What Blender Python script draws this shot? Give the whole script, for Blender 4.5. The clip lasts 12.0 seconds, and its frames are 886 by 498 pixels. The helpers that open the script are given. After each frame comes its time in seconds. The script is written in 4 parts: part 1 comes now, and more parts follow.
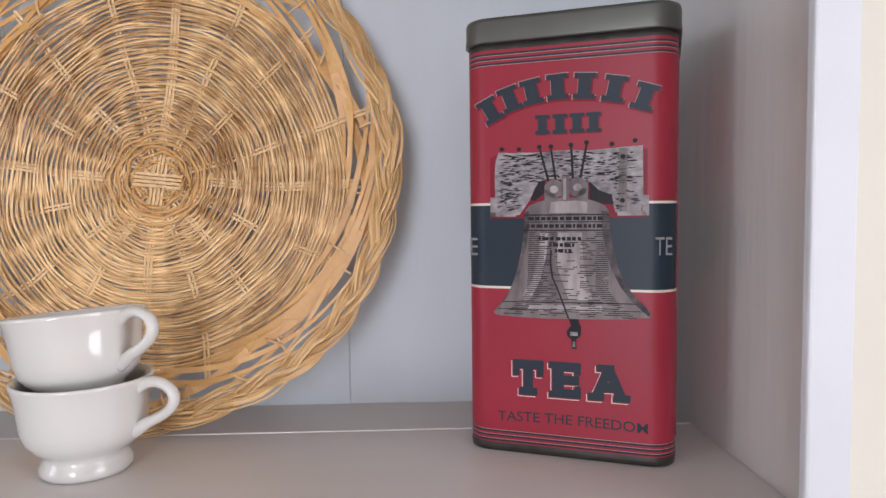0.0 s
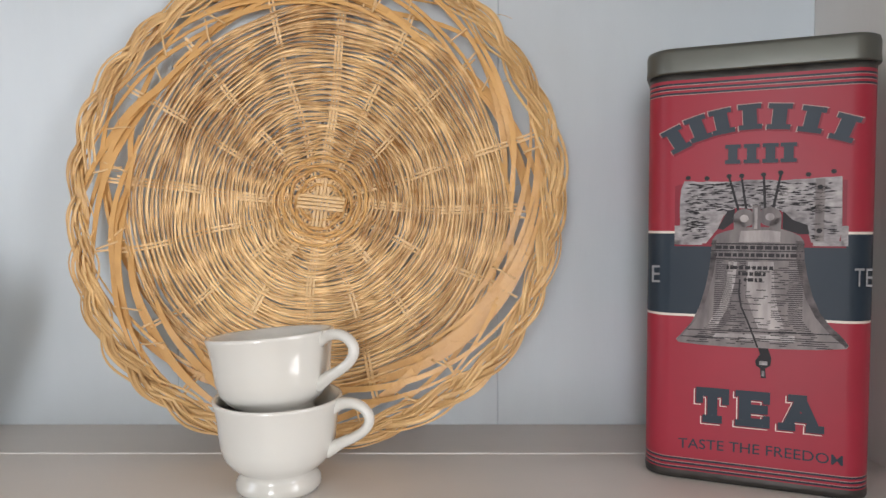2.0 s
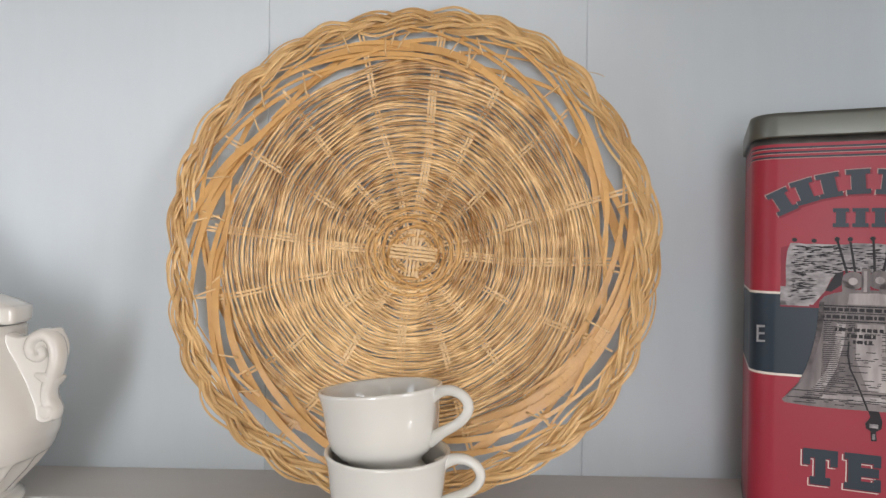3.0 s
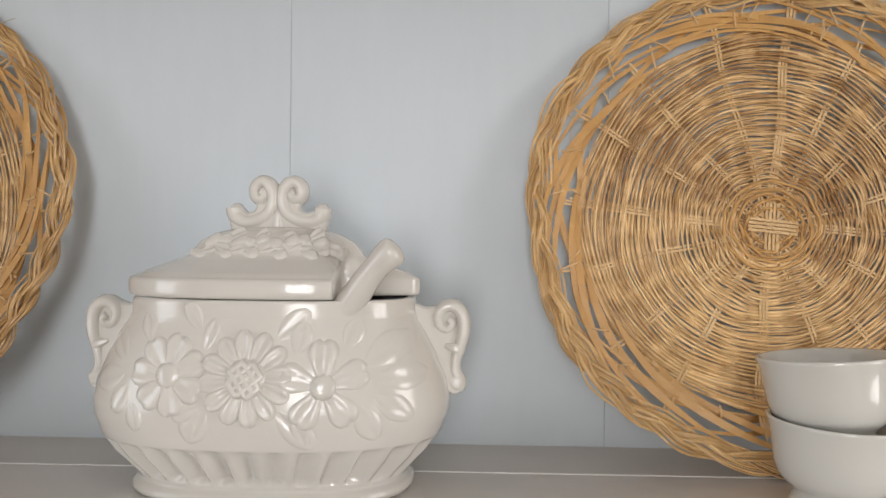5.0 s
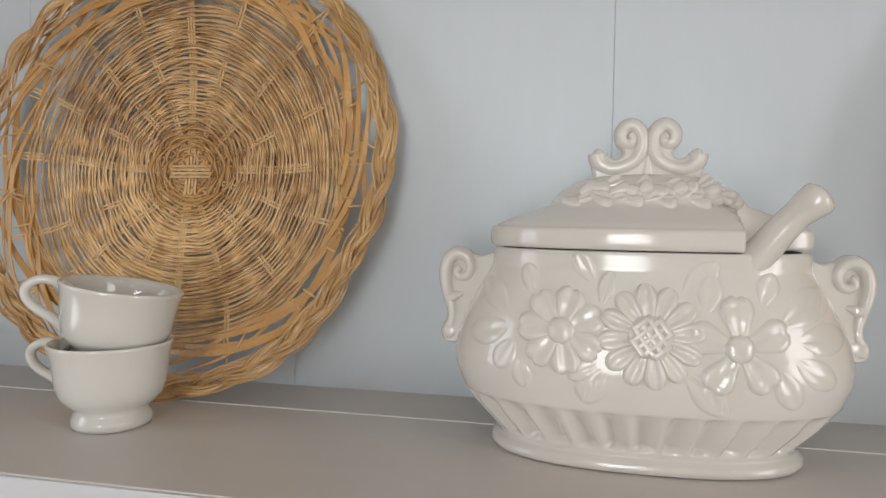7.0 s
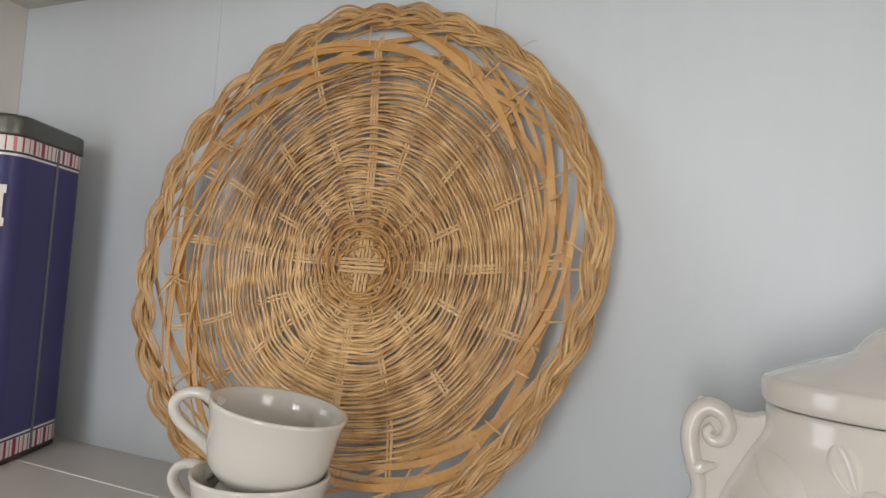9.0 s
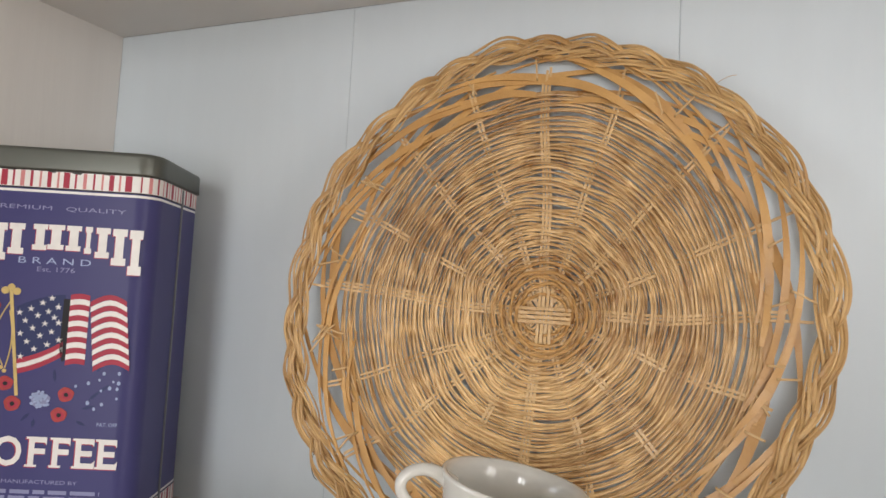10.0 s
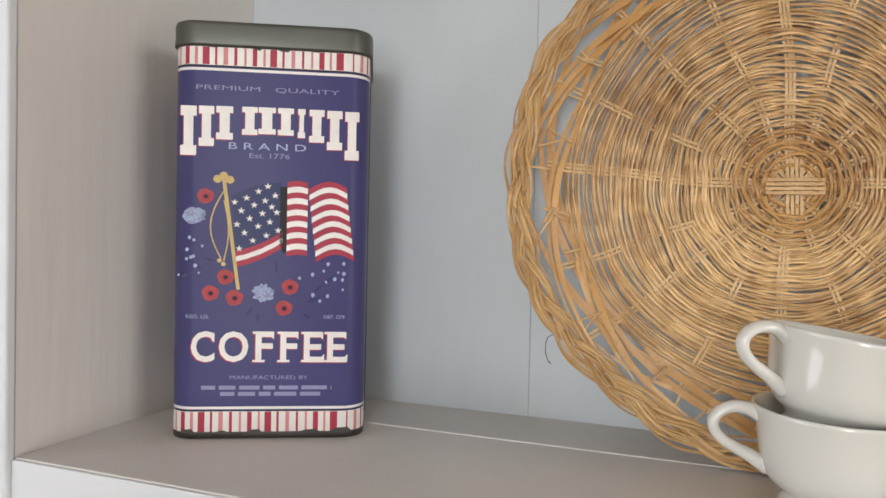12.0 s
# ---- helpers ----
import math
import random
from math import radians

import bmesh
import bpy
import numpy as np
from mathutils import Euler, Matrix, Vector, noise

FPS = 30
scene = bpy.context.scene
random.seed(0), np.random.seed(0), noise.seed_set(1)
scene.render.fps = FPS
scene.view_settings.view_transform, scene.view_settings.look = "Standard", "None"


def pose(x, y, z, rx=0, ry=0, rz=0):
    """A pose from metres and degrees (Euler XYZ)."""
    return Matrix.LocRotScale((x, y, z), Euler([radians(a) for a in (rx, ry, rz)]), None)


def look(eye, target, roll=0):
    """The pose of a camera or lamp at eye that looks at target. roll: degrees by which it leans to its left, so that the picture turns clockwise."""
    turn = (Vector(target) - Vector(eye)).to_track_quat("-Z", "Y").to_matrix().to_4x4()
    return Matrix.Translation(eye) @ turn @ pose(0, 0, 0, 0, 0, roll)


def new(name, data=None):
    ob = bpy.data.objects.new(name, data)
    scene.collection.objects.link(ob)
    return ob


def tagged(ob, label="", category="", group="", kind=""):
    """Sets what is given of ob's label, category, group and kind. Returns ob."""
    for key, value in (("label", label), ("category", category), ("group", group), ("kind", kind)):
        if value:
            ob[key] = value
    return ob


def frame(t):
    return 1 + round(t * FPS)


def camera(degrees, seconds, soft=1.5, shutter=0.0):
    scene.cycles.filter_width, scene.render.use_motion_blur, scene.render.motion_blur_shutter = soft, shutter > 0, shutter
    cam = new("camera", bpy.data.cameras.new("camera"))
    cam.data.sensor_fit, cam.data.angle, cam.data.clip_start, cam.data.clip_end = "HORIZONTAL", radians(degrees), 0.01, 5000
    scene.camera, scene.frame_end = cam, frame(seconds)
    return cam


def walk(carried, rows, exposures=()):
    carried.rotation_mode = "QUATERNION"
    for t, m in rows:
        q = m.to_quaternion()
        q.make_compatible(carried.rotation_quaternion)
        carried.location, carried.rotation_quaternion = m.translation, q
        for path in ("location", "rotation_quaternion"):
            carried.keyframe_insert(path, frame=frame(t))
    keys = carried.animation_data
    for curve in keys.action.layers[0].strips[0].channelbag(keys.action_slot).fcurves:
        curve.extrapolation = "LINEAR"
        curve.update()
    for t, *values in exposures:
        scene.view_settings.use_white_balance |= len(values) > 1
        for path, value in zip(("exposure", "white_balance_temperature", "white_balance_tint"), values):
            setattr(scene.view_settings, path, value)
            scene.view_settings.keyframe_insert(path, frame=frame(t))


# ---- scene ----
cam = camera(68.0, 12.0)
PATH = [
    (0, (0.146, 0.024, 1.358), (0.209, 2.02, 1.237), -0.7),
    (0.5, (0.126, 0.027, 1.351), (0.149, 2.022, 1.213), -0.5),
    (1, (0.095, 0.022, 1.353), (0.091, 2.017, 1.214), -0.4),
    (1.5, (0.062, 0.023, 1.355), (0.046, 2.019, 1.237), -0.3),
    (2, (0.043, 0.02, 1.369), (0.032, 2.018, 1.28), -0.1),
    (2.5, (0.018, 0.014, 1.386), (0.0, 2.014, 1.347), 0.4),
    (2.7, (0.005, 0.013, 1.389), (-0.029, 2.013, 1.373), 0.6),
    (4.3, (-0.212, 0.01, 1.377), (-0.257, 2.01, 1.376), 0.8),
    (4.5, (-0.245, 0.007, 1.373), (-0.267, 2.006, 1.379), 0.9),
    (5, (-0.301, 0.011, 1.363), (-0.354, 2.01, 1.359), 0.6),
    (5.5, (-0.354, 0.002, 1.35), (-0.443, 2.0, 1.325), 0.6),
    (6, (-0.403, 0.001, 1.346), (-0.544, 1.995, 1.289), 0.7),
    (6.5, (-0.441, 0.017, 1.346), (-0.689, 2.0, 1.276), 0.9),
    (7, (-0.47, 0.027, 1.347), (-0.869, 1.984, 1.252), 0.8),
    (7.2, (-0.479, 0.033, 1.345), (-0.941, 1.977, 1.25), 1.0),
    (8.8, (-0.534, 0.111, 1.365), (-1.322, 1.947, 1.46), 4.0),
    (9, (-0.543, 0.109, 1.376), (-1.341, 1.94, 1.473), 4.0),
    (9.5, (-0.601, 0.101, 1.384), (-1.385, 1.935, 1.523), 3.8),
    (10, (-0.687, 0.082, 1.394), (-1.438, 1.931, 1.531), 3.1),
    (10.5, (-0.77, 0.06, 1.394), (-1.467, 1.93, 1.511), 1.9),
    (11, (-0.826, 0.048, 1.384), (-1.497, 1.93, 1.468), 1.2),
    (11.5, (-0.855, 0.039, 1.363), (-1.532, 1.92, 1.387), 1.1),
    (12, (-0.872, 0.034, 1.346), (-1.517, 1.926, 1.298), 1.3),
]
EXPOSURES = [(0.0, -0.24, 6250, 20), (1.0, -0.26, 6500, 15), (2.5, -0.22, 6550, 14), (4.5, -0.54, 6750, 14), (6.0, -0.61, 6800, 14), (7.5, -0.64, 6750, 13), (9.5, -0.45, 6900, 14), (10.5, -0.26, 6850, 13), (12.0, -0.27, 6800, 13)]
walk(cam, [(t, look(eye, target, roll)) for t, eye, target, roll in PATH], EXPOSURES)

# ---------------------------------------------------------------- world and light
world = bpy.data.worlds.new("sky")
scene.world = world
world.use_nodes = True
wn = world.node_tree.nodes
sky = wn.new("ShaderNodeTexSky")
sky.sky_type, sky.sun_disc = "NISHITA", False
sky.sun_elevation, sky.sun_rotation = radians(42), radians(200)
wn["Background"].inputs["Strength"].default_value = 0.12
world.node_tree.links.new(sky.outputs["Color"], wn["Background"].inputs["Color"])


def window_light(m, wide, high, watts, colour):
    data = bpy.data.lights.new("window_light", "AREA")
    data.shape, data.size, data.size_y, data.energy, data.color = "RECTANGLE", wide, high, watts, colour
    ob = new("window_light", data)
    ob.matrix_world = m
    return ob


# each window: the pose of its middle, facing into the room, its width, height, watts and colour
WINDOWS = ((pose(-0.50, -2.70, 1.40, 90, 0, 0), 0.8, 1.7, 58.0, (0.91, 0.96, 1.0)),
           (pose(-2.70, -0.85, 1.40, 90, 0, -90), 1.0, 1.7, 24.0, (0.84, 0.92, 1.0)),
           (pose(1.90, -0.95, 1.40, 90, 0, 90), 1.1, 1.7, 46.0, (0.96, 0.97, 0.97)))
for wm, ww, wh, watts, tone in WINDOWS:
    window_light(wm @ pose(0, 0, -0.02), ww, wh, watts, tone)


# ---------------------------------------------------------------- materials
def material(name, colour, rough=0.5, metal=0.0, vary=0.06, grain=40.0, bump=0.05, bump_scale=120.0, stretch=(1, 1, 1), island=0.0,
             span=0.4, thing=0.0, coat=0.0, dark=None, spec=0.5, depth=0.002):
    """A painted, glazed, metal or fibre surface: colour that varies at two scales, roughness that varies, and fine relief."""
    mat = bpy.data.materials.new(name)
    mat.use_nodes = True
    n, l = mat.node_tree.nodes, mat.node_tree.links
    bsdf = n["Principled BSDF"]
    co = n.new("ShaderNodeTexCoord")
    mp = n.new("ShaderNodeMapping")
    mp.inputs["Scale"].default_value = stretch
    l.new(co.outputs["Object"], mp.inputs["Vector"])
    fine, broad = n.new("ShaderNodeTexNoise"), n.new("ShaderNodeTexNoise")
    fine.inputs["Scale"].default_value, fine.inputs["Detail"].default_value = grain, 6
    broad.inputs["Scale"].default_value, broad.inputs["Detail"].default_value = grain / 9, 3
    l.new(mp.outputs["Vector"], fine.inputs["Vector"])
    l.new(mp.outputs["Vector"], broad.inputs["Vector"])
    both = n.new("ShaderNodeMath")
    both.operation = "ADD"
    l.new(fine.outputs["Fac"], both.inputs[0])
    l.new(broad.outputs["Fac"], both.inputs[1])
    last = both.outputs[0]
    for amount, make, out in ((island, "ShaderNodeNewGeometry", "Random Per Island"), (thing, "ShaderNodeObjectInfo", "Random")):
        if amount:
            src, mul = n.new(make), n.new("ShaderNodeMath")
            mul.operation = "MULTIPLY_ADD"
            mul.inputs[1].default_value = amount
            l.new(src.outputs[out], mul.inputs[0])
            l.new(last, mul.inputs[2])
            last = mul.outputs[0]
    ramp = n.new("ShaderNodeMapRange")
    ramp.inputs["From Min"].default_value, ramp.inputs["From Max"].default_value = 1 - span, 1 + span + island + thing
    l.new(last, ramp.inputs["Value"])
    mix = n.new("ShaderNodeMix")
    mix.data_type = "RGBA"
    low = dark or tuple(c * (1 - 2 * vary) for c in colour)
    mix.inputs["A"].default_value = (*low, 1)
    mix.inputs["B"].default_value = (*(min(c * (1 + vary), 1) for c in colour), 1)
    l.new(ramp.outputs["Result"], mix.inputs["Factor"])
    l.new(mix.outputs["Result"], bsdf.inputs["Base Color"])
    rr = n.new("ShaderNodeMapRange")
    rr.inputs["To Min"].default_value, rr.inputs["To Max"].default_value = max(rough - 0.05, 0.02), min(rough + 0.07, 1)
    l.new(fine.outputs["Fac"], rr.inputs["Value"])
    l.new(rr.outputs["Result"], bsdf.inputs["Roughness"])
    bsdf.inputs["Metallic"].default_value = metal
    bsdf.inputs["Specular IOR Level"].default_value = spec
    bsdf.inputs["Coat Weight"].default_value = coat
    bsdf.inputs["Coat Roughness"].default_value = 0.06
    if bump:
        rel, bm_node = n.new("ShaderNodeTexNoise"), n.new("ShaderNodeBump")
        rel.inputs["Scale"].default_value, rel.inputs["Detail"].default_value = bump_scale, 4
        l.new(mp.outputs["Vector"], rel.inputs["Vector"])
        bm_node.inputs["Strength"].default_value, bm_node.inputs["Distance"].default_value = bump, depth
        l.new(rel.outputs["Fac"], bm_node.inputs["Height"])
        l.new(bm_node.outputs["Normal"], bsdf.inputs["Normal"])
    return mat


BLUE_WHITE = material("pale_blue_white_paint", (0.60, 0.655, 0.69), 0.42, vary=0.02, grain=18, bump=0.05, bump_scale=60, stretch=(3, 1, 0.6))
TAUPE = material("taupe_paint", (0.645, 0.615, 0.585), 0.40, vary=0.03, grain=14, bump=0.05, bump_scale=60, stretch=(0.7, 2.5, 2.5))
TAUPE_SIDE = material("brushed_taupe_paint", (0.635, 0.605, 0.57), 0.30, vary=0.025, grain=14, bump=0.16, bump_scale=26, stretch=(3, 4, 0.35), depth=0.003)
TRIM_WHITE = material("white_trim_paint", (0.65, 0.67, 0.70), 0.4, vary=0.025, grain=20, bump=0.15, bump_scale=80)
CREAM = material("cream_wall_paint", (0.70, 0.68, 0.58), 0.6, vary=0.02, grain=12, bump=0.1, bump_scale=200)
ROOM_WHITE = material("room_paint", (0.66, 0.62, 0.57), 0.7, vary=0.02, grain=6, bump=0.1, bump_scale=150)
FLOOR_WOOD = material("floor_wood", (0.30, 0.21, 0.13), 0.5, vary=0.15, grain=9, bump=0.1, stretch=(1, 8, 8))
CAULK = material("pale_caulk", (0.72, 0.71, 0.69), 0.35, vary=0.03)
PORCELAIN = material("white_porcelain", (0.66, 0.65, 0.605), 0.08, vary=0.012, grain=30, bump=0.02, bump_scale=25, coat=0.4)
CREAM_GLAZE = material("cream_glaze", (0.69, 0.665, 0.615), 0.11, vary=0.025, grain=25, bump=0.07, bump_scale=40, coat=0.5)
def straw_set(tone, red):
    """Straw, spokes, split cane and braid of one tray."""
    def c(r, g, b):
        return (r * tone, g * tone * red, b * tone * red * red)
    return (material("straw", c(0.90, 0.66, 0.35), 0.28, grain=90, bump=0.2, bump_scale=300, thing=0.45, span=0.16, dark=c(0.33, 0.17, 0.058)),
            material("straw_spoke", c(0.88, 0.67, 0.38), 0.34, grain=60, bump=0.3, bump_scale=300, island=0.6, thing=0.4, dark=c(0.46, 0.28, 0.12)),
            material("split_cane", c(0.76, 0.49, 0.195), 0.36, grain=50, bump=0.3, bump_scale=250, island=0.5, thing=0.6, dark=c(0.42, 0.22, 0.075)),
            material("braided_straw", c(0.86, 0.63, 0.32), 0.36, grain=70, bump=0.4, bump_scale=260, thing=0.7, dark=c(0.42, 0.24, 0.09)))


GOLDEN, BROWNER = straw_set(1.03, 0.935), straw_set(0.86, 0.905)
PEWTER = material("dull_pewter", (0.13, 0.135, 0.12), 0.40, metal=0.7, vary=0.06, grain=30, bump=0.04)
RED_PRINT = material("red_print", (0.32, 0.025, 0.044), 0.40, vary=0.06, grain=25, bump=0.03, spec=0.3)
NAVY_PRINT = material("dark_navy_print", (0.018, 0.030, 0.045), 0.42, vary=0.08, grain=25, bump=0.03, spec=0.3)
BLUE_PRINT = material("blue_print", (0.062, 0.060, 0.165), 0.33, vary=0.05, grain=20, bump=0.02, spec=0.15)
DARK_BLUE_PRINT = material("dark_blue_print", (0.035, 0.045, 0.12), 0.33, vary=0.05, bump=0.0, spec=0.15)
CREAM_PRINT = material("cream_print", (0.72, 0.66, 0.58), 0.35, vary=0.04, bump=0.0)
WHITE_PRINT = material("white_print", (0.76, 0.73, 0.70), 0.35, vary=0.05, grain=200, bump=0.0)
PINK_PRINT = material("pink_print", (0.62, 0.24, 0.24), 0.35, vary=0.05, bump=0.0, spec=0.15)
CRIMSON_PRINT = material("crimson_print", (0.40, 0.045, 0.075), 0.35, vary=0.06, bump=0.0, spec=0.15)
POPPY_PRINT = material("poppy_print", (0.42, 0.065, 0.065), 0.35, vary=0.15, grain=500, bump=0.0, spec=0.15)
PALE_BLUE_PRINT = material("pale_blue_print", (0.36, 0.43, 0.62), 0.35, vary=0.08, grain=300, bump=0.0, spec=0.15)
GOLD_PRINT = material("gold_print", (0.62, 0.46, 0.18), 0.35, vary=0.1, grain=200, bump=0.0, spec=0.15)
GREY_BLUE_PRINT = material("dull_blue_print", (0.27, 0.28, 0.44), 0.35, vary=0.06, bump=0.0, spec=0.15)
TAN_PRINT = material("dull_tan_print", (0.40, 0.27, 0.25), 0.4, vary=0.08, bump=0.0, spec=0.2)
DIM_GREY_PRINT = material("dim_grey_print", (0.20, 0.20, 0.21), 0.4, vary=0.06, bump=0.0, spec=0.2)
BRIGHT_BRONZE_PRINT = material("bright_bronze_print", (0.46, 0.42, 0.41), 0.38, vary=0.3, grain=90, bump=0.0, stretch=(2, 1, 0.6), span=0.45, dark=(0.16, 0.14, 0.14), spec=0.15)
BRONZE_PRINT = material("etched_bronze_print", (0.255, 0.225, 0.22), 0.38, vary=0.3, grain=90, bump=0.03, stretch=(2, 1, 0.5), span=0.5, dark=(0.06, 0.05, 0.055), spec=0.15)
SILVER_PRINT = material("etched_timber_print", (0.36, 0.335, 0.335), 0.38, vary=0.3, grain=240, bump=0.03, stretch=(0.7, 1, 1.4), span=0.35, dark=(0.07, 0.06, 0.07), spec=0.15)
BLACK_PRINT = material("black_print", (0.025, 0.022, 0.025), 0.4, vary=0.1, bump=0.0, spec=0.15)
RED_SHADE_PRINT = material("deep_red_print", (0.22, 0.02, 0.035), 0.35, vary=0.05, bump=0.0, spec=0.15)
DIM_BRONZE_PRINT = material("shaded_bronze_print", (0.13, 0.11, 0.11), 0.38, vary=0.3, grain=160, bump=0.0, span=0.3, dark=(0.015, 0.012, 0.014), spec=0.15)
SEAM_GREY = material("bare_tin_seam", (0.17, 0.175, 0.18), 0.4, metal=0.4, vary=0.1, bump=0.03)
WORN_METAL = material("worn_dark_tin", (0.07, 0.065, 0.06), 0.45, metal=0.5, vary=0.3, grain=90, bump=0.05)


# ---------------------------------------------------------------- mesh helpers
def mesh_of(name, verts, faces, mats, smooth=True, index=None):
    me = bpy.data.meshes.new(name)
    me.from_pydata(verts, [], faces)
    for m in mats if isinstance(mats, (list, tuple)) else [mats]:
        me.materials.append(m)
    if index:
        me.polygons.foreach_set("material_index", index)
    me.polygons.foreach_set("use_smooth", [smooth] * len(me.polygons))
    me.update()
    return me


def put(name, me, parent=None, m=None, label=""):
    ob = new(name, me)
    if parent is not None:
        ob.parent = parent
    if m is not None:
        ob.matrix_basis = m
    if label:
        ob["label"] = label
    return ob


def part(name, bm, mat, parent, label="", smooth=False, m=None):
    """Links a bmesh as one mesh object under a thing or under a part."""
    bmesh.ops.recalc_face_normals(bm, faces=bm.faces)
    me = bpy.data.meshes.new(name)
    bm.to_mesh(me)
    bm.free()
    me.materials.append(mat)
    me.polygons.foreach_set("use_smooth", [smooth] * len(me.polygons))
    return put(name, me, parent, m, label)


def box(x0, x1, y0, y1, z0, z1, bevel=0.0, segments=2):
    bm = bmesh.new()
    bmesh.ops.create_cube(bm, size=1)
    for v in bm.verts:
        v.co = Vector((x0 + (v.co.x + 0.5) * (x1 - x0), y0 + (v.co.y + 0.5) * (y1 - y0), z0 + (v.co.z + 0.5) * (z1 - z0)))
    if bevel:
        bmesh.ops.bevel(bm, geom=bm.edges[:], offset=bevel, segments=segments, affect="EDGES", profile=0.5)
    return bm


def structure(name, bm, mat, label, category, parent=None):
    ob = part(name, bm, mat, parent)
    return tagged(ob, label, category, kind="structure") if parent is None else ob


def empty(name, m, label, category, group=""):
    ob = new(name)
    ob.matrix_basis = m
    return tagged(ob, label, category, group)


def rings(loops, close_ends=(True, True), wrap=False):
    """Verts and faces that join loops of equal length, each closed on itself."""
    n = len(loops[0])
    verts = [tuple(p) for loop in loops for p in loop]
    faces = []
    for a in range(len(loops) if wrap else len(loops) - 1):
        b = (a + 1) % len(loops)
        for i in range(n):
            j = (i + 1) % n
            faces.append((a * n + i, a * n + j, b * n + j, b * n + i))
    if not wrap:
        if close_ends[0]:
            faces.append(tuple(range(n - 1, -1, -1)))
        if close_ends[1]:
            faces.append(tuple(range((len(loops) - 1) * n, len(loops) * n)))
    return verts, faces


def sweep(points, wide, thick, up, sides=6, closed=False):
    """A tube of elliptical section along points. wide and thick may be lists; up: one direction, or one for each point."""
    loops = []
    n = len(points)
    pts = [Vector(p) for p in points]
    for i, p in enumerate(pts):
        a, b = (pts[(i - 1) % n], pts[(i + 1) % n]) if closed else (pts[max(i - 1, 0)], pts[min(i + 1, n - 1)])
        t = (b - a).normalized()
        u = Vector(up[i] if isinstance(up, list) else up)
        side = t.cross(u).normalized()
        u = side.cross(t).normalized()
        w = wide[i] if isinstance(wide, list) else wide
        h = thick[i] if isinstance(thick, list) else thick
        loops.append([p + side * (w * math.cos(k * math.tau / sides + math.pi / sides)) + u * (h * math.sin(k * math.tau / sides + math.pi / sides)) for k in range(sides)])
    return rings(loops, wrap=closed)


def open_curve(points, per=4):
    """A smooth line through the given corners, from the first to the last."""
    out, n = [], len(points)
    for i in range(n - 1):
        p0, p1, p2, p3 = (points[min(max(i + k, 0), n - 1)] for k in (-1, 0, 1, 2))
        for q in range(per):
            t = q / per
            out.append(tuple(0.5 * (2 * b + (c - a) * t + (2 * a - 5 * b + 4 * c - d) * t * t + (3 * b - a - 3 * c + d) * t ** 3) for a, b, c, d in zip(p0, p1, p2, p3)))
    return out + [points[-1]]


def join(pieces):
    verts, faces = [], []
    for v, f in pieces:
        base = len(verts)
        verts += v
        faces += [tuple(i + base for i in face) for face in f]
    return verts, faces


# ---------------------------------------------------------------- the alcove and the room round it
LEFT, RIGHT, BACK, FRONT, SEAM, TOP, SHELF = -1.254, 0.341, 0.56, 0.334, 0.489, 1.636, 1.2

shelf = structure("shelf_board", box(LEFT, RIGHT, FRONT, SEAM - 0.0006, SHELF - 0.024, SHELF, 0.0008), TAUPE, "taupe painted wooden shelf of a built-in alcove", "shelf")
rear = structure("shelf_rear_board", box(LEFT, RIGHT, SEAM + 0.0006, BACK, SHELF - 0.026, SHELF - 0.0012, 0.0006), TAUPE, "narrow taupe board behind the shelf's joint", "shelf")
structure("trim_shelf_joint", box(LEFT + 0.001, RIGHT - 0.001, SEAM - 0.0018, SEAM + 0.001, SHELF - 0.003, SHELF + 0.0007, 0.0006), CAULK, "pale caulked joint line along the shelf", "trim")
structure("trim_shelf_front", box(LEFT, RIGHT, FRONT - 0.0025, FRONT - 0.0001, SHELF - 0.06, SHELF - 0.0008, 0.0008), TRIM_WHITE, "white painted nosing along the shelf's front", "trim")
structure("alcove_ceiling", box(LEFT, RIGHT, FRONT, BACK, TOP, TOP + 0.03), TAUPE, "taupe painted board over the alcove", "ceiling")
west = box(LEFT - 0.03, LEFT - 0.001, FRONT + 0.001, BACK - 0.0005, SHELF - 0.06, TOP + 0.03)
for v in west.verts:
    v.co.x += 0.012 if v.co.y > 0.45 else 0.0
side_l = structure("wall_alcove_west", west, TAUPE_SIDE, "taupe side of the alcove with brush marks", "wall")
side_r = structure("wall_alcove_east", box(RIGHT, RIGHT + 0.03, FRONT + 0.001, BACK + 0.02, SHELF - 0.06, TOP + 0.03), TAUPE_SIDE, "taupe side of the alcove with brush marks", "wall")
wall_back = structure("wall_alcove_back", box(LEFT - 0.03, RIGHT + 0.03, BACK + 0.012, BACK + 0.03, SHELF - 0.06, TOP + 0.03), BLUE_WHITE, "pale blue-white planked back of the alcove", "wall")
edges = [LEFT, -0.975, -0.71, -0.445, -0.18, 0.085, RIGHT]
for a, b in zip(edges, edges[1:]):
    part("plank", box(a + 0.00008, b - 0.00008, BACK, BACK + 0.012, SHELF - 0.03, TOP, 0.0005, 1), BLUE_WHITE, wall_back)

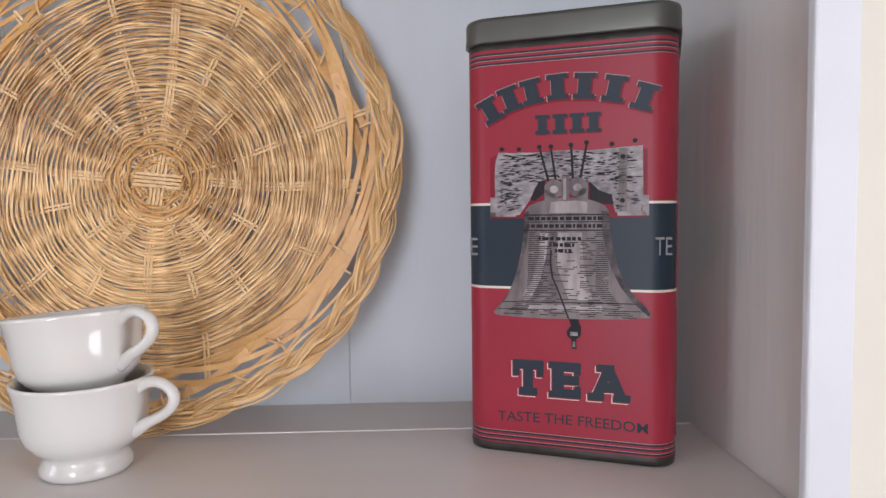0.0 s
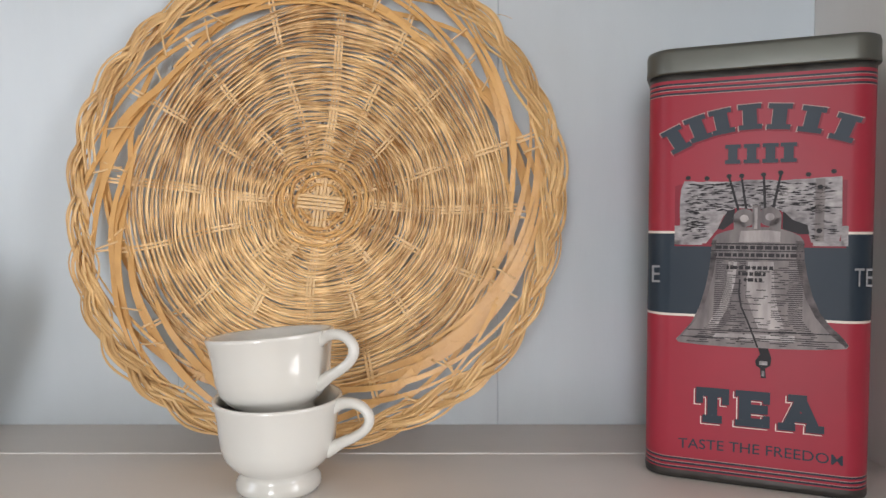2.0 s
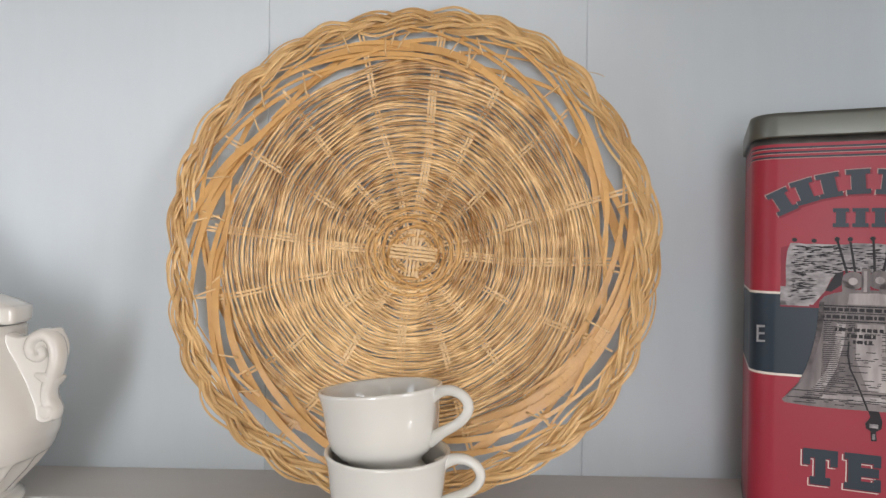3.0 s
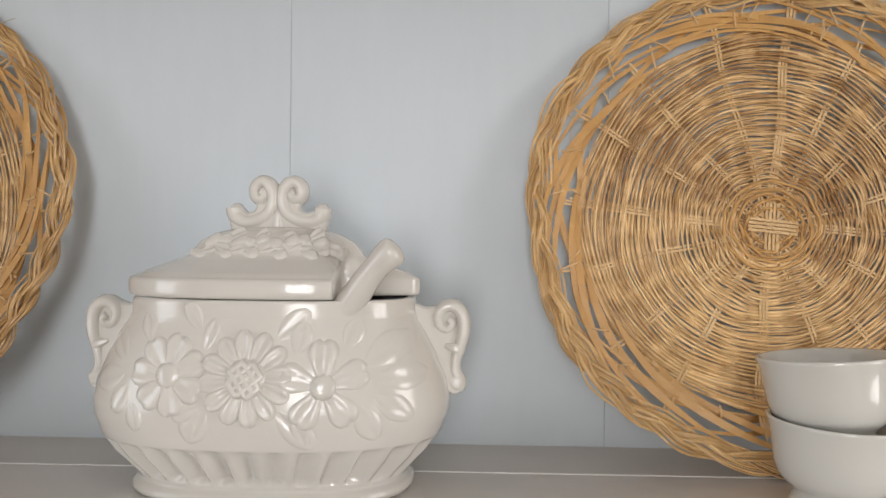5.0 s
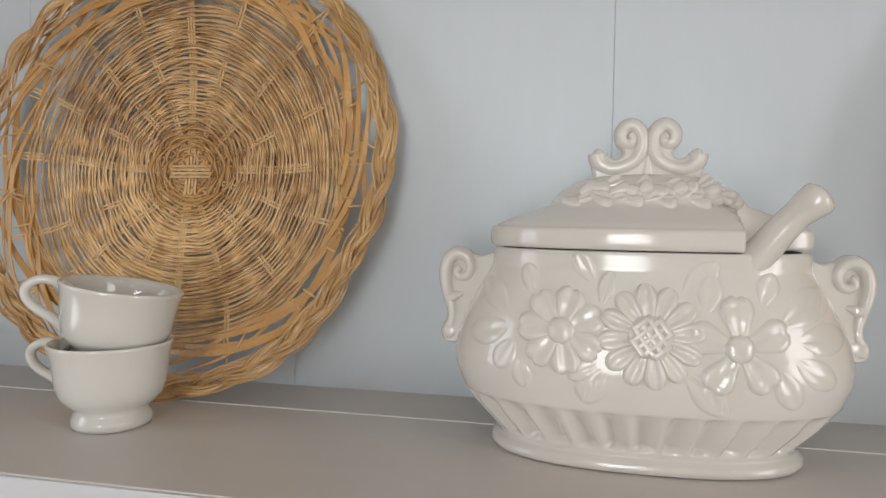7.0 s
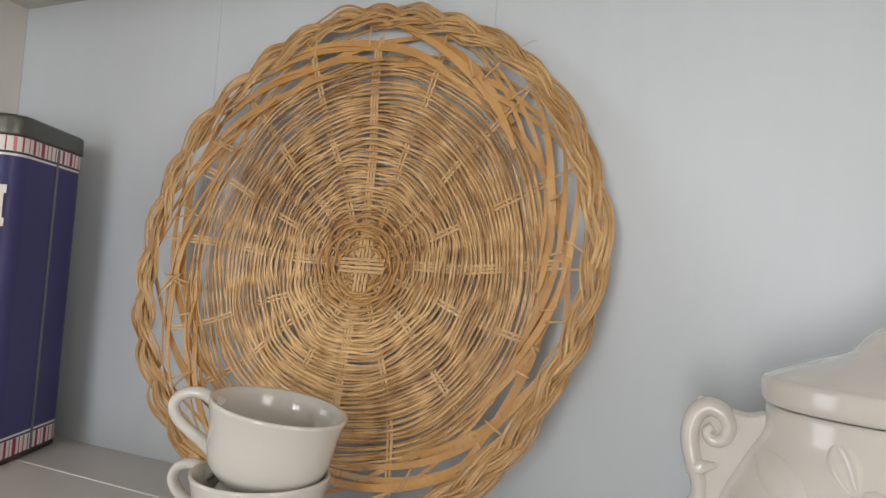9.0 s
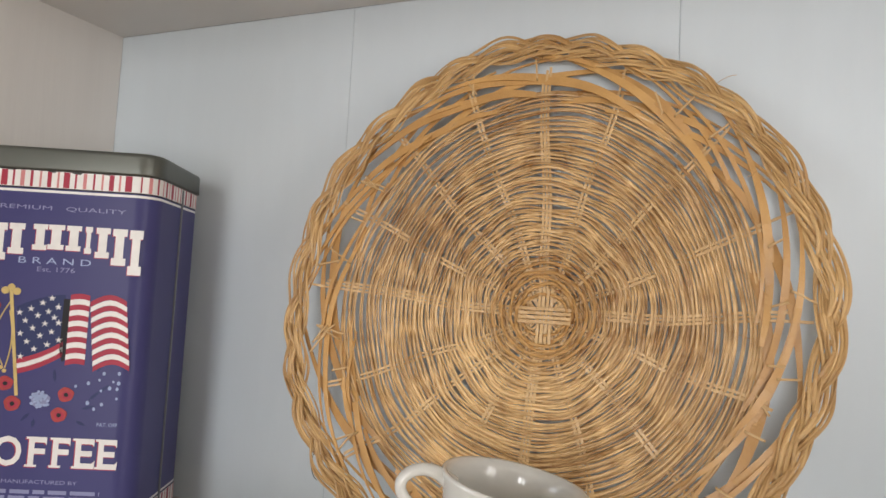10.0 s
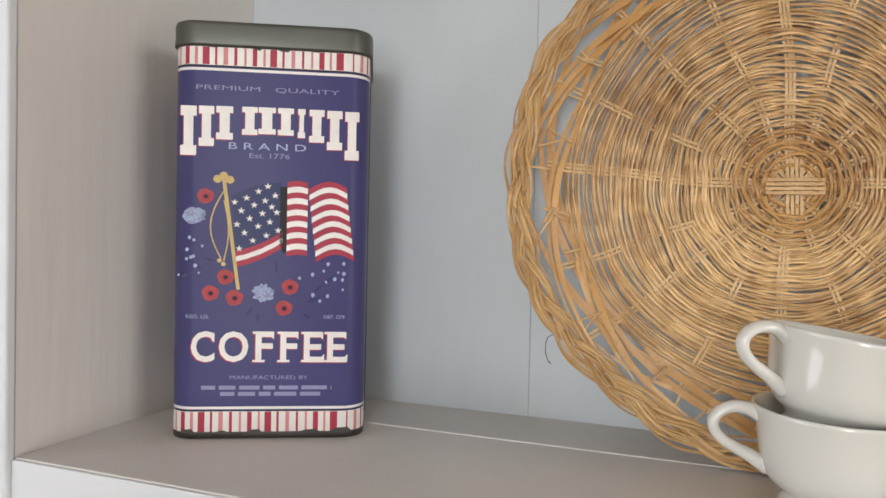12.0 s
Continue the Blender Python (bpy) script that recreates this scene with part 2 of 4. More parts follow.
# white stiles in front of the sides, and the cream wall about the opening
structure("trim_stile_west", box(LEFT - 0.07, LEFT - 0.0005, FRONT - 0.006, FRONT + 0.001, 0.0, 2.5, 0.0015), TRIM_WHITE, "white painted upright beside the alcove", "trim")
structure("trim_stile_east", box(RIGHT - 0.0115, RIGHT + 0.011, FRONT - 0.006, FRONT + 0.001, 0.0, 2.5, 0.0015), TRIM_WHITE, "white painted upright beside the alcove", "trim")
structure("wall_north_east", box(RIGHT + 0.011, 1.9, FRONT - 0.002, FRONT + 0.1, 0, 2.5), CREAM, "cream painted wall beside the alcove", "wall")
structure("wall_north_west", box(-2.7, LEFT - 0.07, FRONT - 0.002, FRONT + 0.1, 0, 2.5), CREAM, "cream painted wall beside the alcove", "wall")
structure("wall_north_low", box(LEFT - 0.004, RIGHT, FRONT - 0.002, FRONT + 0.1, 0, SHELF - 0.06), TRIM_WHITE, "white panel below the shelf", "wall")
structure("wall_north_high", box(LEFT - 0.004, RIGHT, FRONT - 0.002, FRONT + 0.1, TOP + 0.03, 2.5), TRIM_WHITE, "white panel above the alcove", "wall")
structure("floor", box(-2.8, 2.0, -2.8, FRONT + 0.1, -0.1, 0), FLOOR_WOOD, "plain brown wooden floor", "floor")
structure("ceiling", box(-2.8, 2.0, -2.8, FRONT + 0.1, 2.5, 2.6), ROOM_WHITE, "plain white ceiling", "ceiling")


def pierced_wall(name, number, wm, ww, wh, before, after):
    """A wall with one window; before and after: how far it runs to both sides of the window's middle. Local x along it, y up, z out of the room."""
    low, high = 1.40 - wh / 2, 2.5 - 1.40
    for x0, x1, y0, y1 in ((-before, -ww / 2, -1.40, high), (ww / 2, after, -1.40, high), (-ww / 2, ww / 2, -1.40, low - 1.40), (-ww / 2, ww / 2, wh / 2, high)):
        bm = box(x0, x1, y0, y1, 0, 0.1)
        bmesh.ops.transform(bm, matrix=wm, verts=bm.verts)
        number += 1
        structure("%s_%d" % (name, number), bm, ROOM_WHITE, "plain pale wall about a window", "wall")


pierced_wall("wall_south", 0, WINDOWS[0][0], 0.8, 1.7, 2.2, 2.4)
pierced_wall("wall_west", 0, WINDOWS[1][0], 1.0, 1.7, FRONT + 0.95, 1.85)
pierced_wall("wall_east", 0, WINDOWS[2][0], 1.1, 1.7, 1.75, FRONT + 1.05)
for i, (wm, ww, wh, watts, tone) in enumerate(WINDOWS):
    win = tagged(new("window_%d" % (i + 1)), "white framed sash window with a cross bar", "window", kind="structure")
    for x0, x1, y0, y1 in ((-ww / 2, -ww / 2 + 0.05, -wh / 2, wh / 2), (ww / 2 - 0.05, ww / 2, -wh / 2, wh / 2), (-ww / 2 + 0.05, ww / 2 - 0.05, -wh / 2, -wh / 2 + 0.05),
                           (-ww / 2 + 0.05, ww / 2 - 0.05, wh / 2 - 0.05, wh / 2), (-ww / 2 + 0.05, ww / 2 - 0.05, -0.02, 0.02)):
        bm = box(x0, x1, y0, y1, -0.07, -0.03, 0.004, 1)
        bmesh.ops.transform(bm, matrix=wm, verts=bm.verts)
        part("window_frame", bm, TRIM_WHITE, win)


# ---------------------------------------------------------------- baskets
def basket(seed, m, label, turn, hub, straws, deep, skew, wire=False):
    """A shallow round wicker tray: woven floor on radiating spokes, an open border of split cane and a braided rim. It faces local -Y."""
    rng = random.Random(seed)
    STRAW, STRAW_SPOKE, STRAW_WIDE, STRAW_RIM = straws
    tray = empty("wicker_tray", m, label, "basket", "wicker trays")
    SPOKES, R_WEAVE, R_RIM = 16, 0.1525, 0.1858
    ph = [rng.uniform(0, math.tau) for _ in range(8)]

    def dish(r, z=0.0):
        """How far the floor lies behind the rim's plane; deeper towards its foot."""
        k = max(0.0, min(1.0, (r - 0.118) / 0.064))
        return (deep - skew * z) * (1 - k * k * (3 - 2 * k)) + 0.0012 * math.cos(r * 30)

    def at(r, th, off=0.0):
        e = max(0.0, 1 - r / R_RIM)
        return (r * math.cos(th) + hub[0] * e, dish(r, r * math.sin(th)) - off, r * math.sin(th) + hub[1] * e)

    angles = [turn + (i + rng.uniform(-0.13, 0.13)) * math.tau / SPOKES for i in range(SPOKES)]
    # woven strands: bands of neighbours ride over the same spokes and crowd together there
    N = 176
    r, k = 0.0135, 0
    while r < R_WEAVE:
        amp = rng.uniform(0.0010, 0.0016) * min(1, 0.5 + r / 0.08)
        group = rng.uniform(0.0011, 0.0017) * min(1, r / 0.07)
        w1, w2, w3 = (rng.uniform(0, math.tau) for _ in range(3))
        lift = rng.uniform(-0.0005, 0.0005)
        pts = []
        for i in range(N):
            th = i * math.tau / N
            a = SPOKES / 2 * (th - turn)
            phase = r * math.tau / 0.052 + 0.7 * math.sin(2 * th + ph[2]) + 0.5 * math.sin(3 * th + ph[1]) + ph[3]
            band = math.tanh(2.2 * math.sin(phase))
            over = math.cos(a + 0.25 * math.sin(3 * th + ph[0]))
            crowd = 0.0008 * math.cos(phase) * over * min(1, r / 0.07)
            rr = r - crowd + 0.0016 * math.sin(3 * th + ph[6] + r * 25) * r / 0.1 + 0.0006 * math.sin(8 * th + ph[7] + r * 60) + 0.0004 * math.sin(5 * th + w1) + 0.0003 * math.sin(13 * th + w3)
            off = amp * math.cos(a + math.pi * (k % 2)) + group * band * over + lift + 0.0003 * math.sin(21 * th + w2)
            pts.append(at(rr, th, off))
        mean, beat = rng.uniform(0.00086, 0.00122), rng.randint(3, 9)
        wide = [mean * (1 + 0.18 * math.sin(beat * i * math.tau / N + w1)) for i in range(N)]
        v, f = sweep(pts, wide, 0.00055, (0, -1, 0), 6, True)
        put("weave_strand", mesh_of("weave_strand", v, f, STRAW), tray)
        r += rng.uniform(0.00145, 0.0021) if rng.random() > 0.05 else rng.uniform(0.0028, 0.0036)
        k += 1
    # spokes: two or four flat strips side by side
    for i, th in enumerate(angles):
        n = 3 if i % 4 == 0 else 2
        for j in range(n):
            off = (j - (n - 1) / 2) * (0.0029 if n == 2 else 0.0025)
            end = rng.uniform(0.158, 0.182)
            pts = []
            for q in range(48):
                rr = 0.006 + (end - 0.006) * q / 47
                bend = 0.0012 * math.sin(rr * 60 + i) + 0.03 * off * rr / 0.1
                x, y, z = at(rr, th, 0.0004 + 0.0003 * math.sin(rr * 900 + i * 2 + j))
                side = off + bend
                pts.append((x - side * math.sin(th), y, z + side * math.cos(th)))
            v, f = sweep(pts, rng.uniform(0.0011, 0.0014), 0.0005, (0, -1, 0), 4)
            put("spoke", mesh_of("spoke", v, f, STRAW_SPOKE, False), tray)
    # crossed strips over the hub
    for d in range(2):
        for j in range(4):
            off = (j - 1.5) * 0.0030
            th = turn + d * math.pi / 2
            pts = []
            for q in range(13):
                e = -0.019 + 0.038 * q / 12
                x, z = e * math.cos(th) - off * math.sin(th), e * math.sin(th) + off * math.cos(th)
                pts.append((x + hub[0], dish(0) - 0.0030 - 0.0016 * d - 0.0004 * math.cos(e * 500 + j * math.pi), z + hub[1]))
            v, f = sweep(pts, 0.0015, 0.0005, (0, -1, 0), 4)
            put("hub_strip", mesh_of("hub_strip", v, f, STRAW_SPOKE, False), tray)
    # broad bands that loop round the hub
    for rr, wv in ((0.0155, 0.0013), (0.0205, 0.0017), (0.0248, 0.0014), (0.030, 0.0016), (0.036, 0.0014)):
        pts = [at(rr + 0.0014 * math.sin(2 * t * math.tau / 96 + rr * 900), t * math.tau / 96, 0.0026 + 0.0019 * math.cos(8 * t * math.tau / 96 + rr * 700)) for t in range(96)]
        v, f = sweep(pts, wv, 0.0006, (0, -1, 0), 4, True)
        put("hub_band", mesh_of("hub_band", v, f, STRAW_WIDE), tray)
    # open border: split cane that sweeps out to the rim in both directions
    for way, count in ((1, 19), (-1, 15), (1, 8)):
        for i in range(count):
            th0 = turn + (i + rng.uniform(-0.35, 0.35)) * math.tau / count
            reach = rng.uniform(0.85, 1.45)
            r0, r1 = rng.uniform(0.143, 0.154), rng.uniform(0.178, 0.185)
            wmax = rng.uniform(0.0018, 0.0050)
            level = (0.0018 if way > 0 else -0.0012) + rng.uniform(-0.001, 0.001)
            pts, ws = [], []
            for q in range(23):
                e = q / 22
                rr = r0 + (r1 - r0) * (e ** 1.2) + 0.0012 * math.sin(e * 7 + i)
                pts.append(at(rr, th0 + way * reach * e, level + 0.0018 * math.sin(e * math.pi * 4 + i)))
                ws.append(wmax * (0.4 + 0.6 * math.sin(math.pi * min(1, e * 1.1 + 0.05))))
            v, f = sweep(pts, ws, 0.0005, (0, -1, 0), 4)
            put("border_cane", mesh_of("border_cane", v, f, STRAW_WIDE, False), tray)
    # short ties that cross the border
    for i in range(34):
        th = rng.uniform(0, math.tau)
        r0 = rng.uniform(0.148, 0.166)
        L, sl = rng.uniform(0.010, 0.020), rng.uniform(-0.08, 0.08)
        pts = [at(r0 + L * q / 6, th + sl * q / 6, 0.0032 + 0.0006 * math.sin(q)) for q in range(7)]
        v, f = sweep(pts, 0.0010, 0.0005, (0, -1, 0), 4)
        put("tie", mesh_of("tie", v, f, STRAW_SPOKE), tray)
    # braided rim: three bundles of flat straws
    TURNS, M, STRAWS = 10, 480, 7
    for b in range(3):
        for j in range(STRAWS):
            pts, jit, jit2 = [], rng.uniform(0, math.tau), rng.uniform(-0.12, 0.12)
            wv = [0.00092 + 0.0003 * math.sin(i * 0.06 + jit) for i in range(M)]
            proud = rng.uniform(-0.0007, 0.0007)
            for i in range(M):
                th = i * math.tau / M
                p = TURNS * th + b * math.tau / 3 + 0.35 * math.sin(3 * th + ph[0]) + jit2
                dx, dy = 0.0056 * math.sin(p), 0.0030 * math.sin(2 * p)
                o = (j - (STRAWS - 1) / 2) * 0.00155 * (1 + 0.35 * math.sin(5 * th + jit)) + 0.0005 * math.sin(9 * th + 2 * jit)
                rr = R_RIM + dx + o * 0.85 + 0.0014 * math.sin(4 * th + ph[4]) + 0.0012 * math.sin(7 * th + ph[5]) + 0.0004 * math.sin(31 * th + jit)
                x, _, z = at(rr, th)
                pts.append((x, -dy - 0.0007 * math.cos(p * 2 + j) - 0.002 + proud + 0.0007 * math.sin(17 * th + jit), z))
            v, f = sweep(pts, wv, 0.0006, (0, -1, 0), 5, True)
            put("braid_straw", mesh_of("braid_straw", v, f, STRAW_RIM, False), tray)
    if wire:
        # a bent end of dark wire that sticks out behind the rim
        pts = [(-0.152 - 0.009 * math.sin(q / 9 * 2.6), 0.010 + 0.001 * q, -0.118 - 0.016 * q / 9 + 0.004 * math.sin(q / 9 * 5)) for q in range(10)]
        v, f = sweep(pts, 0.0003, 0.0003, (0, -1, 0), 6)
        put("loose_wire", mesh_of("loose_wire", v, f, WORN_METAL), tray, None, "bent end of dark wire")
    # loose fibres
    for i in range(26):
        th, r0 = rng.uniform(0, math.tau), rng.uniform(0.06, 0.19)
        cur, pts, x, z, y = rng.uniform(-0.5, 0.5), [], r0 * math.cos(th), r0 * math.sin(th), dish(r0) - 0.004
        d = th + rng.uniform(-2, 2)
        for q in range(11):
            pts.append((x, y, z))
            d += cur * 0.25
            x, z, y = x + 0.0022 * math.cos(d), z + 0.0022 * math.sin(d), y - 0.0003
        v, f = sweep(pts, 0.00022, 0.00022, (0, -1, 0), 3)
        put("loose_fibre", mesh_of("loose_fibre", v, f, STRAW_WIDE), tray)
    return tray


basket(3, pose(-0.0596, 0.5195, SHELF + 0.1930, -10.7, 0, -2.8) @ Matrix.Diagonal((0.985, 1, 1, 1)), "round golden wicker tray leaning on the alcove's back", radians(84), (0.0035, -0.0075), GOLDEN, 0.0205, 0.085)
basket(8, pose(-0.7990, 0.5190, SHELF + 0.1950, -10.5, 0, 2.7) @ Matrix.Diagonal((0.958, 1, 1.016, 1)), "round golden wicker tray leaning behind two stacked cups", radians(90), (0.0085, -0.0095), BROWNER, 0.0170, 0.080, True)


# ---------------------------------------------------------------- cups
def lathe(profile, n=64):
    return rings([[(r * math.cos(i * math.tau / n), r * math.sin(i * math.tau / n), z) for i in range(n)] for r, z in profile])


def cup(m, label, spin):
    """A thick diner cup: flared rim, round bowl, waisted foot and a looped handle along local +X."""
    thing = empty("cup", m, label, "cup", "stacked cups")
    outer = [(0.0215, 0.0), (0.0254, 0.0006), (0.0265, 0.003), (0.0261, 0.0065), (0.0243, 0.0096), (0.0234, 0.0118), (0.0256, 0.0145), (0.0304, 0.0184), (0.0336, 0.0230),
             (0.0356, 0.030), (0.0365, 0.038), (0.0373, 0.046), (0.0385, 0.052), (0.0397, 0.0562), (0.0401, 0.0578), (0.0394, 0.0588)]
    inner = [(0.0376, 0.0582), (0.0356, 0.054), (0.0340, 0.046), (0.0332, 0.036), (0.0312, 0.027), (0.0265, 0.0195), (0.018, 0.0155), (0.0, 0.0145)]
    v, f = lathe([(0.0001, 0.0015), (0.019, 0.0015)] + outer + inner[:-1] + [(0.0002, 0.0145)])
    put("bowl", mesh_of("bowl", v, f, PORCELAIN), thing)
    loop = ((33.0, 50.5), (37.5, 53.4), (43.5, 55.8), (50.5, 55.8), (56.5, 53.0), (59.8, 48.2), (59.2, 43.0), (55.0, 38.0), (48.6, 34.0), (41.5, 30.6), (36.5, 27.6), (31.5, 25.0))
    line = open_curve(loop, 3)
    pts = [(x / 1000, 0, z / 1000) for x, z in line]
    ws = [0.0031 + 0.0020 * abs(2 * q / (len(line) - 1) - 1) ** 3 for q in range(len(line))]
    v, f = sweep(pts, ws, 0.0040, (0, 1, 0), 14)
    put("handle", mesh_of("handle", v, f, PORCELAIN), thing, pose(0, 0, 0, 0, 0, spin))
    return thing


cup(pose(-0.0635, 0.430, SHELF), "thick white porcelain cup with a looped handle", -11)
cup(pose(-0.0645, 0.431, SHELF + 0.0392, -3.5, -4.5, 0), "thick white porcelain cup nested in another cup", -22)
cup(pose(-0.7860, 0.426, SHELF), "thick white porcelain cup with a looped handle", 187)
cup(pose(-0.7875, 0.427, SHELF + 0.0392, -2.0, 8.5, 0), "thick white porcelain cup tilted inside another cup", 206)


# ---------------------------------------------------------------- tureen
def oval(a, b, z, n=96, power=2.5, cx=0.0):
    out = []
    for i in range(n):
        t = i * math.tau / n
        c, s = math.cos(t), math.sin(t)
        out.append((cx + a * math.copysign(abs(c) ** (2 / power), c), b * math.copysign(abs(s) ** (2 / power), s), z))
    return out


BODY = [(0.088, 0.047, 0.0), (0.0945, 0.0525, 0.001), (0.0958, 0.0535, 0.0035), (0.0950, 0.0528, 0.0062), (0.0905, 0.0490, 0.0095), (0.0915, 0.0500, 0.0125), (0.0985, 0.0550, 0.020),
        (0.1070, 0.0605, 0.029), (0.1150, 0.0650, 0.040), (0.1200, 0.0675, 0.053), (0.1208, 0.0680, 0.062), (0.1182, 0.0670, 0.075), (0.1115, 0.0635, 0.091), (0.1040, 0.0590, 0.105),
        (0.0985, 0.0560, 0.114), (0.0965, 0.0548, 0.1185), (0.0962, 0.0546, 0.1270), (0.0950, 0.0540, 0.1290)]


def body_at(x, z):
    """The y of the tureen's front at (x, z), and a and b there."""
    for (a0, b0, z0), (a1, b1, z1) in zip(BODY, BODY[1:]):
        if z0 <= z <= z1:
            e = (z - z0) / max(z1 - z0, 1e-6)
            a, b = a0 + (a1 - a0) * e, b0 + (b1 - b0) * e
            return -b * max(0.0, 1 - min(abs(x) / a, 0.999) ** 2.5) ** 0.4
    return 0.0


def smooth_outline(points, per=4):
    """A closed curve through the given corners."""
    out, n = [], len(points)
    for i in range(n):
        p0, p1, p2, p3 = (points[(i + k) % n] for k in (-1, 0, 1, 2))
        for q in range(per):
            t = q / per
            out.append(tuple(0.5 * (2 * b + (c - a) * t + (2 * a - 5 * b + 4 * c - d) * t * t + (3 * b - a - 3 * c + d) * t ** 3) for a, b, c, d in zip(p0, p1, p2, p3)))
    return out


def slab(outline, half, edge, y=0.0):
    """A thick plate in the XZ plane with rounded edges."""
    n = len(outline)
    area = sum(outline[i][0] * outline[(i + 1) % n][1] - outline[(i + 1) % n][0] * outline[i][1] for i in range(n))
    way = 1 if area > 0 else -1
    loops = []
    for e, inset in ((-1, 1.0), (-0.88, 0.5), (-0.6, 0.12), (-0.2, 0), (0.2, 0), (0.6, 0.12), (0.88, 0.5), (1, 1.0)):
        loop = []
        for i, (x, z) in enumerate(outline):
            a, b = outline[i - 1], outline[(i + 1) % n]
            tx, tz = b[0] - a[0], b[1] - a[1]
            d = math.hypot(tx, tz) or 1
            loop.append((x - way * tz / d * edge * inset, y + e * half, z + way * tx / d * edge * inset))
        loops.append(loop)
    verts, faces = rings(loops, (False, False))
    for loop in (loops[0][::-1], loops[-1]):
        faces.append(tuple(range(len(verts), len(verts) + n)))
        verts += loop
    return verts, faces


def petal_mesh(length, wide, high, rows=9, sides=10, notch=0.0, veins=0, pointed=False):
    """A petal, or a pointed leaf, along +X, bulging towards -Y, in the XZ plane."""
    verts, faces = [], []
    for i in range(rows + 1):
        e = i / rows
        if pointed:
            w = wide * (math.sin(math.pi * min(1, 0.10 + 0.9 * e) ** 1.2) ** 0.7 if e < 1 else 0.05)
        else:
            w = wide * (0.38 + 0.62 * min(1, e / 0.6)) if e < 0.62 else wide * math.sqrt(max(0.03, 1 - ((e - 0.62) / 0.385) ** 2))
        for j in range(sides + 1):
            s = 2 * j / sides - 1
            h = high * (1 - s ** 4) ** 0.6 * (0.45 + 0.55 * min(1, e / 0.5)) * (1 if e < 0.85 else math.sqrt(max(0, 1 - ((e - 0.85) / 0.15) ** 2)))
            if veins and pointed:
                h -= high * 0.4 * math.exp(-(s * 4.5) ** 2) * (1 if e < 0.85 else 0)
            elif veins:
                h -= high * 0.5 * math.exp(-(s * 2.1) ** 2) * min(1, e / 0.25) * max(0.0, min(1, (0.97 - e) / 0.16))
            verts.append((length * e - (notch * length * (1 - abs(s)) if i == rows else 0), -h, w * s))
    for i in range(rows):
        for j in range(sides):
            a = i * (sides + 1) + j
            faces.append((a, a + 1, a + sides + 2, a + sides + 1))
    return verts, faces


def on_body(v, cx, cz, turn, sink=0.0006):
    """Lays relief that lies in the XZ plane on the tureen's front."""
    c, s = math.cos(turn), math.sin(turn)
    out = []
    for x, y, z in v:
        X, Z = cx + x * c - z * s, cz + x * s + z * c
        out.append((X, body_at(X, Z) + y + sink, Z))
    return out


